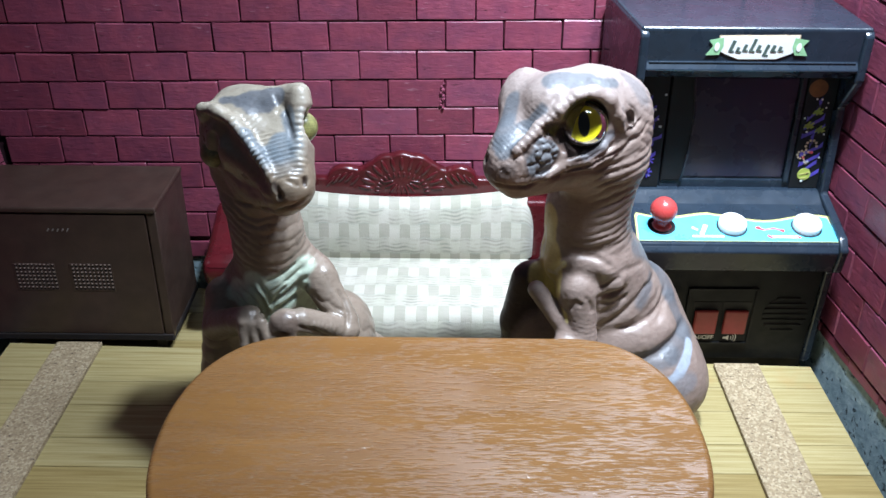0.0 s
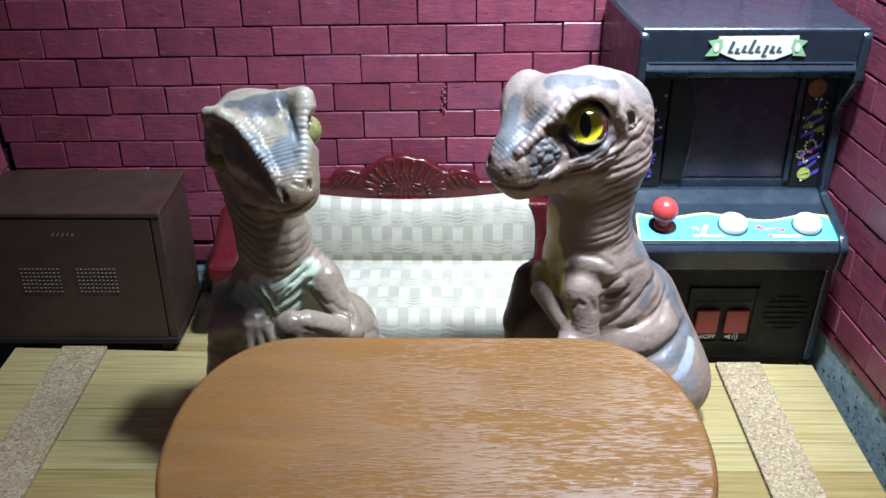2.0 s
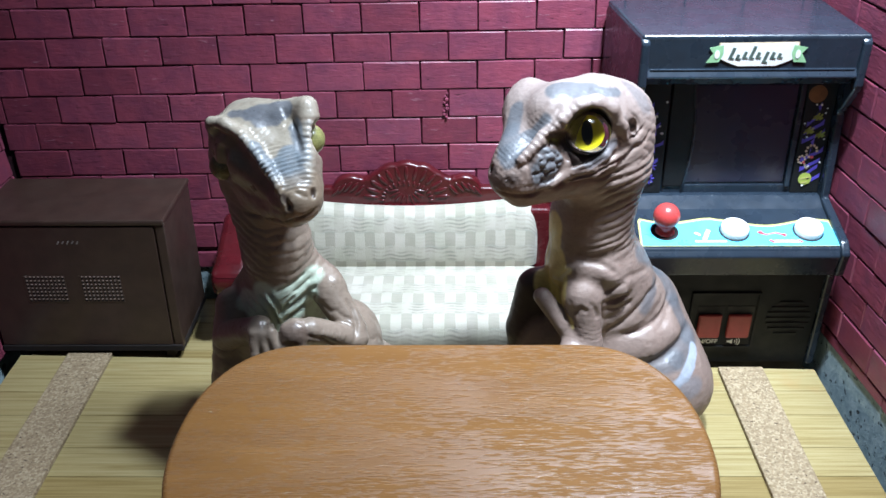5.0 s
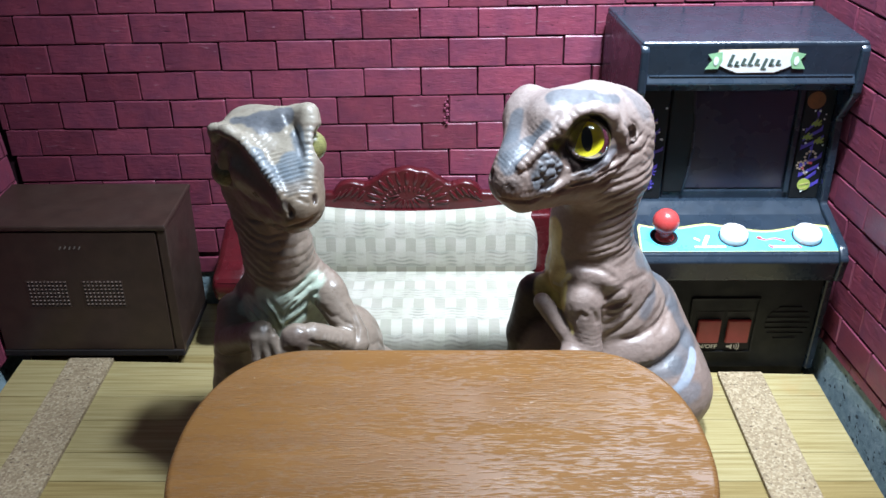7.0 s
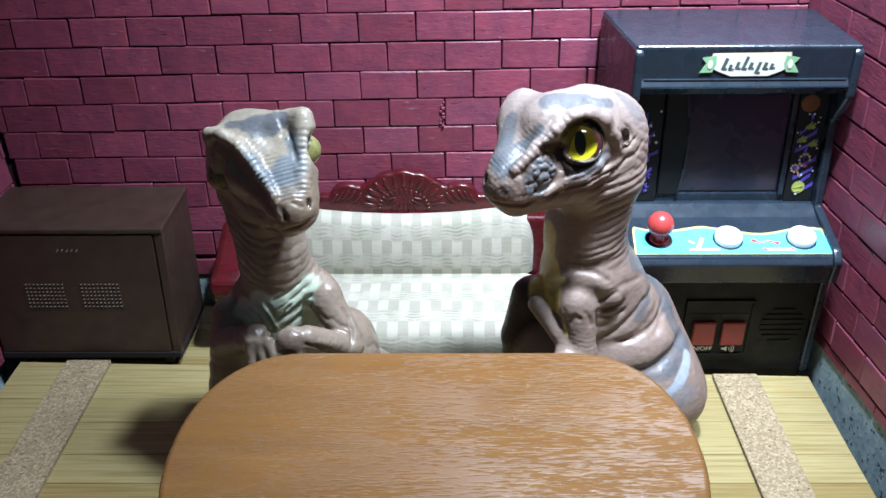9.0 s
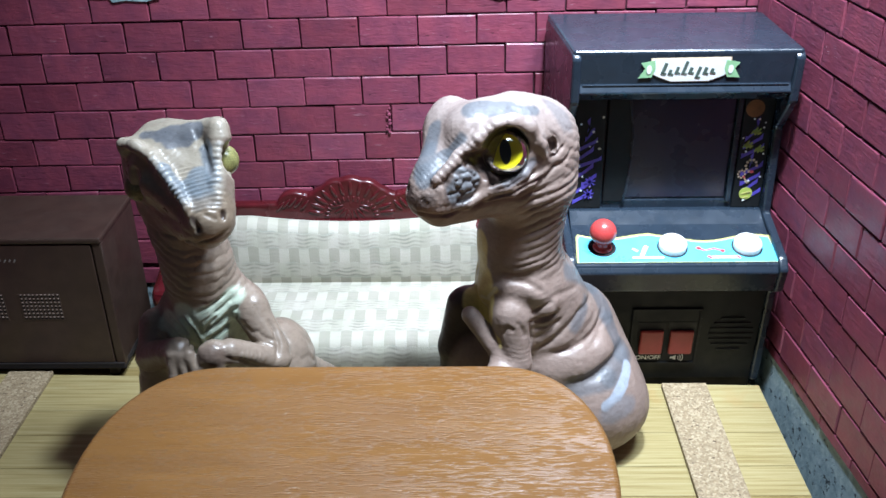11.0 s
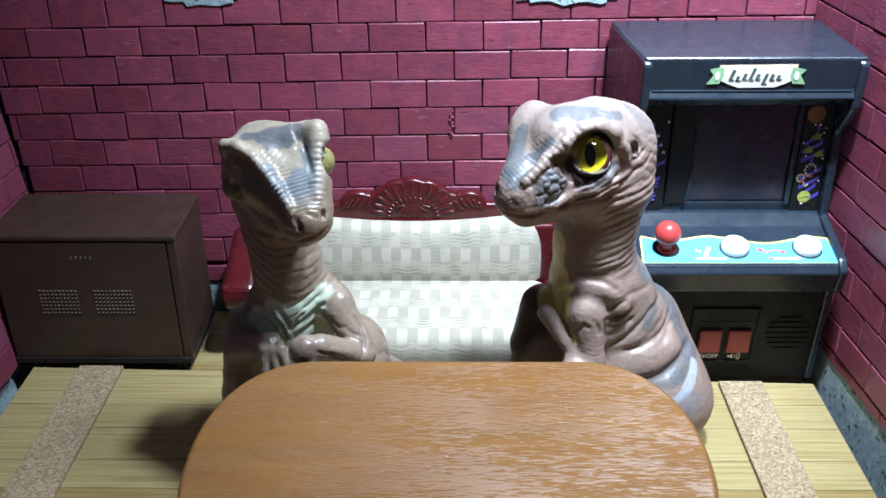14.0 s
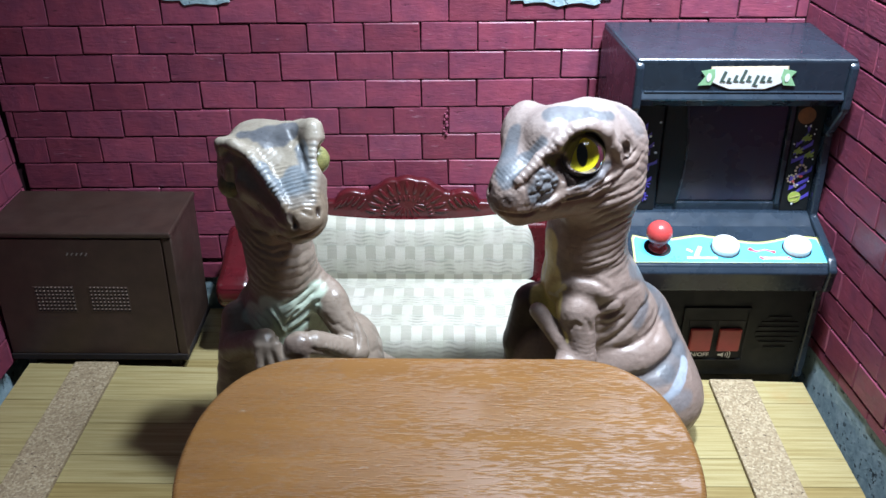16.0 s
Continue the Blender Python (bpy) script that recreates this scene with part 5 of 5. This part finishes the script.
    paint(col, (0.17, 0.165, 0.175), near(w, (114.4, 284.2, 25), (120.3, 287.6, 26.7), 2.6, 2.0) * 0.7)
    # far lower flank near-black: the shade on that side is put into the colour
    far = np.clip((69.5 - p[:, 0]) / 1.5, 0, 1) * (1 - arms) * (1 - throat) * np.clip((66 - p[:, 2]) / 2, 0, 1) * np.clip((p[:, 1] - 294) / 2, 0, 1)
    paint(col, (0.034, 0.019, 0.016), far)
    return col


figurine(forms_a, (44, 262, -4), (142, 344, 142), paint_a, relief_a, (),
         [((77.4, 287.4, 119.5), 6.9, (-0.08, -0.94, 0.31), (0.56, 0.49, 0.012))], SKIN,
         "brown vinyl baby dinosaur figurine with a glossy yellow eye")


# the figurine that faces the table
F2 = Vector((0.30, -0.80, -0.52)).normalized()
S2 = Vector((0.97, 0.25, 0.17)).normalized()
S2 = (S2 - F2 * S2.dot(F2)).normalized()
U2 = F2.cross(S2).normalized()
U2 = U2 if U2.z > 0 else -U2
H2 = np.array((tuple(F2), tuple(S2), tuple(U2))).T
forms_b = [
    ("egg", (-20.4, 287, 116.7), (13.2, 12.8, 12), H2, 4),
    ("cone", (-18.8, 281, 118.5), (-6, 265.5, 109.8), 11.5, 6.4, 6),
    ("egg", (-6.1, 265.5, 108.4), (6.8, 6.8, 6.2), H2, 3),
    ("cone", (-19.6, 287, 106.3), (-8.2, 268, 104.3), 9.8, 5.4, 3),
    ("cone", (-25.9, 286, 109.1), (-13.3, 273, 103.8), 5.6, 5, 4),
    ("cone", (-23.6, 286, 124.9), (-12.1, 281, 127.8), 4.4, 4.2, 4),
    ("cone", (-30.3, 278, 126.1), (-24.9, 282, 125), 1.9, 3.6, 3),
    ("cone", (-30.6, 277, 127.4), (-26.2, 274.5, 127.5), 1.2, 1.6, 1.6),
    ("cone", (-26.2, 274.5, 127.5), (-21.4, 271.5, 125.2), 1.6, 1.9, 1.6),
    ("cone", (-21.4, 271.5, 125.2), (-17.6, 268.5, 122.3), 1.9, 1.9, 1.6),
    ("cone", (-17.6, 268.5, 122.3), (-14.1, 265.5, 118.3), 1.9, 1.8, 1.6),
    ("cone", (-14.1, 265.5, 118.3), (-10.1, 261.5, 113.6), 1.8, 1.4, 1.6),
    ("cone", (-30.8, 278, 126.3), (-31.7, 283, 114.2), 1.3, 2, 2.5),
    ("cone", (-31.7, 283, 114.2), (-29, 284, 104.2), 2, 2.8, 2.5),
    ("cone", (-29, 284, 104.2), (-24.6, 284, 95.9), 2.8, 3.2, 2.5),
    ("cone", (-6.4, 281, 129.8), (-3.3, 277.5, 131.7), 3, 2.4, 2.5),
    ("cone", (-7.7, 281, 125.1), (-5.7, 272, 117.4), 5.8, 5.8, 4),
    ("cone", (-3.6, 278, 131.1), (-2.8, 275.8, 128.6), 2.7, 2.5, 2.6),
    ("cone", (-2.8, 275.8, 128.6), (-2.9, 273.2, 124.8), 2.5, 2.1, 2.6),
    ("cone", (-2.9, 273.2, 124.8), (-2.9, 269.8, 119.8), 2.1, 1.9, 2.6),
    ("cone", (-2.9, 269.8, 119.8), (-2.5, 265.3, 114.1), 1.9, 1.8, 2.6),
    ("cone", (-19.9, 287, 94.8), (-17.7, 286, 84), 10.2, 9.4, 6),
    ("cone", (-17.7, 286, 84), (-18, 287, 71.3), 9.4, 11.4, 7),
    ("egg", (-20.5, 293, 54.9), (17.5, 16, 18), None, 8),
    ("egg", (-23.7, 303, 26.9), (23.5, 23, 28), None, 12),
    ("egg", (0.3, 304, 32.2), (12.4, 15, 17.6), None, 5),
    ("cone", (6.4, 316, 21.7), (15.7, 322, 14.9), 6, 3, 5),
    ("cone", (-36.1, 288, 53), (-39, 287, 27.3), 5.6, 6.4, 3),
    ("cone", (-10.8, 287, 74.3), (-3.7, 285, 70.8), 6.5, 5.5, 4),
    ("egg", (-1.7, 282, 69.6), (5.4, 5.2, 5.8), None, 2),
    ("cone", (-1, 281, 67.8), (5.8, 275.5, 58), 5.3, 4.6, 1.4),
    ("cone", (7.1, 273.5, 55.8), (-5.7, 265.5, 64.5), 3.8, 4, 0.8),
    ("egg", (-10.2, 264, 64.6), (4.5, 4.4, 4.6), None, 1.2),
    ("cone", (-33.6, 285, 61.4), (-34.5, 279, 54), 5.8, 4.8, 2),
    ("cone", (-34.7, 278, 54.3), (-24.8, 268, 62.7), 4.9, 4.2, 1.6),
    ("egg", (-21.5, 266, 64), (4.7, 4.6, 4.8), None, 1.6),
    ("cone", (-22.4, 262.9, 65.1), (-22.5, 261.2, 58.6), 1.9, 1.6, 1),
    ("cone", (-19.8, 262.9, 64.9), (-18.8, 261.2, 59), 1.9, 1.6, 1),
    ("cone", (-17.3, 262.9, 65.3), (-15.5, 261.2, 60.3), 1.9, 1.6, 1),
    ("cone", (-12.6, 262.9, 66.4), (-13.2, 261.2, 60.3), 1.9, 1.6, 1),
    ("cone", (-10.5, 262.9, 66), (-10.9, 261.2, 60.4), 1.9, 1.6, 1),
    ("cone", (-8.4, 262.9, 66.2), (-8.2, 261.2, 60.4), 1.9, 1.6, 1),
    ("cone", (-2.3, 272, 117.7), (-1.7, 268, 111.6), 2.6, 2.6, 2),
    ("cut_cone", (-24.8, 270, 121.8), (-15.2, 261.6, 113.9), 3.4, 2.6, 3),
    ("cut_cone", (-28.2, 274, 119.1), (-28.4, 276, 111.8), 1.8, 1.6, 2),
    ("cut_cone", (-9.1, 258.6, 113), (-7.6, 258.8, 109.3), 0.8, 1, 0.8),
    ("cut_egg", (-1, 261.6, 112.1), (0.7, 1.2, 1.6), None, 0.8),
    ("cut_egg", (0, 274.5, 123.2), (3.4, 4, 5.2), None, 1.4),
]
UPPER_ARM_B = (-1.2, 281, 67.4), (5.8, 275.5, 58)
FORE_ARM_B = (7.1, 273.5, 55.8), (-5.7, 265.5, 64.5)
PAWS_B = (-10.2, 264, 64.6), (-21.5, 266, 64)


def relief_b(p, n):
    d = 0.16 * (lattice(p, 0.45) - 0.5) + 0.14 * (lattice(p + 9, 1.1) - 0.5)
    # rings of the neck, sagging in the middle
    neck = np.clip((p[:, 2] - 74) / 4, 0, 1) * np.clip((102 - p[:, 2]) / 4, 0, 1) * np.clip((292 - p[:, 1]) / 4, 0, 1)
    ring = p[:, 2] - 0.030 * (p[:, 0] + 13.5) ** 2 * np.where(p[:, 0] > -13.5, 1.6, 1.0)
    w = lattice(p, 0.14) * 2.4 + lattice(p + 31, 0.4) * 1.1
    d += neck * 0.50 * (np.abs(np.sin(ring * 1.05 + w * 1.5)) ** 0.7 - 0.62) * (0.4 + 1.2 * lattice(p + 44, 0.16))
    # pleats of the breast, meeting in a point
    for line, depth, width in ((((-8.2, 279.7, 76.5), (-12.4, 277.2, 73.8), (-17.4, 275.7, 71.5)), -0.6, 0.5), (((-6.2, 280.3, 74.9), (-10.7, 278.1, 71.5), (-16.1, 275.9, 68.6)), -0.8, 0.5), (((-5, 278.6, 72.5), (-10.1, 278.8, 67.8), (-15.6, 276.7, 64.4)), -0.8, 0.5),
                               (((-5.5, 277.8, 69.3), (-9.7, 280, 63.8), (-15.6, 277.3, 60.7)), -0.9, 0.6), (((-4.3, 276.9, 66.7), (-8.8, 281.2, 60.4)), -0.6, 0.6),
                               (((-25.6, 278, 68), (-22.1, 276.8, 63.8), (-16.1, 263.2, 66.8)), -1.0, 0.7), (((-22.4, 276.3, 70), (-19.7, 276.2, 65.3), (-17.9, 277, 59.3)), -1.0, 0.6), (((-27.9, 279.6, 65.3), (-24.9, 277.8, 62.1), (-19.3, 263.7, 67.5)), -0.8, 0.6),
                               (((-19.7, 275.7, 71), (-17.6, 275.9, 67.3), (-16.6, 276.9, 62.3)), -0.8, 0.6), (((-11.7, 277.5, 69.3), (-14.5, 276.5, 66.9), (-16.1, 276.9, 62.7)), -0.6, 0.5), (((-7.4, 279.6, 73.8), (-11.9, 277.3, 70.5), (-16.9, 275.7, 68.7)), 0.35, 0.6),
                               (((-5.4, 279.5, 73.7), (-10.3, 278.4, 69.6), (-15.8, 276.3, 66.4)), 0.35, 0.6), (((-5, 277.9, 71), (-9.8, 279.5, 65.9), (-15.6, 277.1, 62.4)), 0.35, 0.6), (((-23.9, 277, 69.1), (-20.9, 276.5, 64.5), (-18.4, 277, 58.2)), 0.4, 0.6),
                               (((-26.9, 278.9, 66.6), (-23.6, 277.3, 62.8), (-17.5, 262.9, 67.2)), 0.7, 0.6), (((-21, 275.9, 70.5), (-18.6, 276, 66.3), (-17.1, 277, 60.4)), 0.6, 0.6)):
        d += 1.1 * depth * crease(p, line, width)
    # scaled ridges of the brow and wrinkles across the snout
    d += beads(p, ((-20.9, 269.4, 126.3), (-17.1, 266.5, 123.3), (-13.7, 263.6, 119.3), (-10.1, 260.3, 114.3)), 1.7, 1.55, 0.60)
    d += beads(p, ((-2.3, 272.7, 129.5), (-2.6, 269.9, 124.5), (-2.5, 266.4, 119.9), (-2.1, 263.1, 115.4)), 1.4, 1.7, 0.55)
    snout = near(p, (-11.2, 266.1, 119.6), (-5.4, 263.7, 116.6), 4.5, 1.5)
    d += snout * pleats(p, tuple(F2), 2.6, 0.42)
    face = near(p, (-18.6, 269.7, 125.5), (-10, 261.8, 115.8), 3.5, 1.5)
    d += face * pleats(p, (0.6, -0.5, -0.6), 2.2, 0.26)
    for line, depth, width in ((((-25.4, 278, 98.5), (-19.7, 275.4, 97.9), (-12.6, 265.7, 101.7), (-6.4, 259.2, 105.1), (-2.6, 259.6, 106.4), (0.1, 261.8, 107.9)), -0.9, 0.7), (((-9.9, 260, 113.6), (-8.7, 259.3, 109.8), (-7.1, 258.8, 108.4)), 0.5, 0.7), (((-5.9, 260, 113.6), (-3.5, 259.7, 112.3), (-1.9, 260.1, 111.4)), -0.4, 0.6),
                               (((-8.4, 276.4, 129.8), (-6.6, 273.8, 127), (-3.9, 267.2, 121.3)), -0.5, 0.7), (((-10.2, 278, 131.3), (-8.7, 275.4, 128.4), (-9.4, 274.1, 126.8)), -0.5, 0.6), (((-18, 269.2, 104.8), (-11.4, 260.7, 107.3), (-6, 258.3, 108.3)), -0.35, 0.8),
                               (((-27.5, 276.9, 109.5), (-21.8, 272.9, 106.7), (-13.4, 263.5, 107.7)), -0.4, 0.9), (((1.3, 274.1, 65.7), (3.5, 273.3, 64.1), (7, 273.7, 62.7)), -0.4, 0.6), (((-3.4, 276.2, 67.6), (-0.6, 274.5, 65.2), (2.4, 274.4, 66.2)), -0.4, 0.7),
                               (((3.9, 277.3, 68.6), (6.2, 275.9, 65.2), (7.4, 273.3, 61.9), (7.3, 269.2, 58.1)), -0.9, 0.8), (((-6.4, 261.2, 65.3), (-2.1, 263.1, 62.9), (1.7, 266.3, 58.1)), -0.7, 0.7)):
        d += depth * crease(p, line, width)
    d += beads(p, ((-2, 263.3, 64.7), (0.7, 265.1, 62.9), (3.9, 267.2, 60.8)), 1.0, 1.5, 0.4)
    flank = np.clip((58 - p[:, 2]) / 6, 0, 1) * np.clip((np.abs(p[:, 0] + 14) - 16) / 5, 0, 1)
    d += flank * folds(p, (0.3, 0.5, 0.8), 0.5, 0.3)
    return d


def paint_b(p, n):
    col = np.tile(np.array((0.235, 0.182, 0.140)), (len(p), 1))
    wob = (lattice(p, 0.30) - 0.5) * 4 + (lattice(p + 5, 0.9) - 0.5) * 1.6
    w = p + wob[:, None] * 0.25
    crown = np.clip((n[:, 2] - 0.15) / 0.4, 0, 1) * np.clip((p[:, 2] - 112) / 6, 0, 1)
    paint(col, (0.300, 0.262, 0.205), crown * 0.9)
    # grey bar across the crown, blue-grey stripes on the snout
    for a, b, r in (((-24.5, 279.1, 129.2), (-18.5, 277.3, 129.8), 1.4), ((-18.5, 277.3, 129.8), (-10.1, 277.6, 130.9), 2.6), ((-17, 275.8, 128.8), (-12, 276, 128.9), 1.8)):
        paint(col, (0.108, 0.112, 0.122), near(w, a, b, r, 0.7) * 0.95)
    for a, b, r in (((-16.8, 266.9, 123.8), (-13.8, 264.1, 120), 1.9), ((-13.8, 264.1, 120), (-11.1, 261.9, 116.3), 1.7), ((-7.7, 267, 121), (-5.9, 263.7, 116.7), 3.0), ((-10.6, 265.2, 118.6), (-7.7, 262.6, 115.9), 2.4), ((-6, 273.4, 127.1), (-3.7, 267, 121.1), 1.8), ((-8.5, 262.6, 115.9), (-2.9, 263.1, 115.7), 1.6)):
        paint(col, (0.160, 0.185, 0.205), near(w, a, b, r, 0.8) * 0.92)
    paint(col, (0.075, 0.080, 0.088), near(w, (-6.8, 273.9, 126.9), (-4.3, 268.4, 122.5), 0.8, 0.8) * 0.8)
    paint(col, (0.40, 0.40, 0.38), beads(p, ((-20.9, 269.4, 126.3), (-17.1, 266.5, 123.3), (-13.7, 263.6, 119.3), (-10.7, 261, 115.2)), 1.3, 1.55, 1.0) * 0.55)
    # right brow ridge: white highlights of the scales painted into the colour
    paint(col, (0.48, 0.47, 0.43), beads(p, ((-2.3, 272.7, 129.5), (-2.6, 269.9, 124.5), (-2.5, 266.4, 119.9), (-2.1, 263.1, 115.4)), 1.2, 1.7, 1.0) * 0.7)
    paint(col, (0.190, 0.142, 0.095), near(w, (-8.9, 259.6, 111.4), (-1.4, 262.5, 112.4), 4.5, 2.5) * 0.7)
    # hollow under the left brow: some of its shade is painted in
    paint(col, (0.052, 0.034, 0.026), np.maximum(near(p, (-28.3, 275, 121.4), (-22.1, 270.5, 117.1), 2.6, 2.6), near(p, (-22.1, 270.5, 117.1), (-13.5, 263.4, 110.8), 1.8, 2.4)) * 0.2)
    paint(col, (0.045, 0.027, 0.022), crease(p, ((-25.4, 278, 98.5), (-19.7, 275.4, 97.9), (-12.6, 265.7, 101.7), (-6.4, 259.2, 105.1), (-2.6, 259.6, 106.4), (0.1, 261.8, 107.9)), 0.6))
    paint(col, DARK, 0.95 * near(p, (-9, 259.8, 111.9), (-8, 259.7, 109.1), 0.8, 0.5) + 0.9 * near(p, (-1.1, 262.7, 112.7), (-1.2, 262.4, 111), 0.5, 0.6))
    paint(col, (0.36, 0.30, 0.22), 0.6 * near(p, (-10, 260.1, 112.1), (-8.7, 258.9, 108.7), 0.6, 0.5))
    arms = np.maximum(near(p, FORE_ARM_B[0], FORE_ARM_B[1], 4.6, 0.7), np.maximum(near(p, UPPER_ARM_B[0], UPPER_ARM_B[1], 5.2, 0.7), np.maximum(near(p, PAWS_B[0], raised(PAWS_B, -3.0)[0], 5.4, 0.7), near(p, PAWS_B[1], raised(PAWS_B, -8.0)[1], 6.0, 0.7))))
    streak = lattice(np.stack([np.abs(p[:, 0] + 15) * 0.7 - p[:, 2] * 0.7, p[:, 1] * 0.2, p[:, 2] * 0.3], 1), 1.1)
    for a, b, r in (((-6.2, 280.4, 75.2), (-13.5, 276.7, 68.3), 2.4), ((-8.7, 279.5, 68.7), (-16.3, 277.1, 61.5), 4.2), ((-7.3, 282.8, 63.3), (-4.4, 286.7, 55.9), 3.2), ((-27.3, 279.2, 66.4), (-18.9, 277, 58.2), 3.6), ((-21.2, 276, 70.6), (-17, 277.1, 59.9), 3.6), ((-16.7, 275.7, 71), (-13.2, 276.7, 71.5), 2.0)):
        paint(col, (0.50, 0.575, 0.455), near(w, a, b, r, 1.4) * (1 - arms) * np.clip(0.55 + streak * 1.1, 0, 1))
    # brown shows in the depth of the pleats
    for line in (((-6.2, 280.3, 74.9), (-10.7, 278.1, 71.5), (-16.1, 275.9, 68.6)), ((-5, 278.6, 72.5), (-10.1, 278.8, 67.8), (-15.6, 276.7, 64.4)), ((-5.5, 277.8, 69.3), (-9.7, 280, 63.8), (-15.6, 277.3, 60.7)), ((-25.6, 278, 68), (-22.1, 276.8, 63.8), (-16.1, 263.2, 66.8)), ((-22.4, 276.3, 70), (-19.7, 276.2, 65.3), (-17.9, 277, 59.3)), ((-27.9, 279.6, 65.3), (-24.9, 277.8, 62.1), (-19.3, 263.7, 67.5))):
        paint(col, (0.115, 0.095, 0.065), crease(p, line, 0.36) * 0.5)
    paint(col, (0.10, 0.068, 0.055), near(w, (-11.5, 260.4, 66.9), (-7.7, 260.4, 65.6), 2.4, 1.5) * 0.7)
    paint(col, (0.17, 0.175, 0.19), np.clip((p[:, 0] - 17 + wob) / 3, 0, 1) * np.clip((34 - p[:, 2]) / 6, 0, 1) * 0.7)
    return col


figurine(forms_b, (-58, 250, -4), (40, 342, 142), paint_b, relief_b,
         [((-3.6, 279.4, 120.9), 4.5, (0.9, -0.35, 0.1), (0.27, 0.26, 0.095)), ((-29.4, 280.8, 112.4), 4.5, (-0.75, -0.6, 0.1), (0.20, 0.18, 0.08))], (), SKIN_GLOSS,
         "tan vinyl baby dinosaur figurine with folded arms and pale breast")
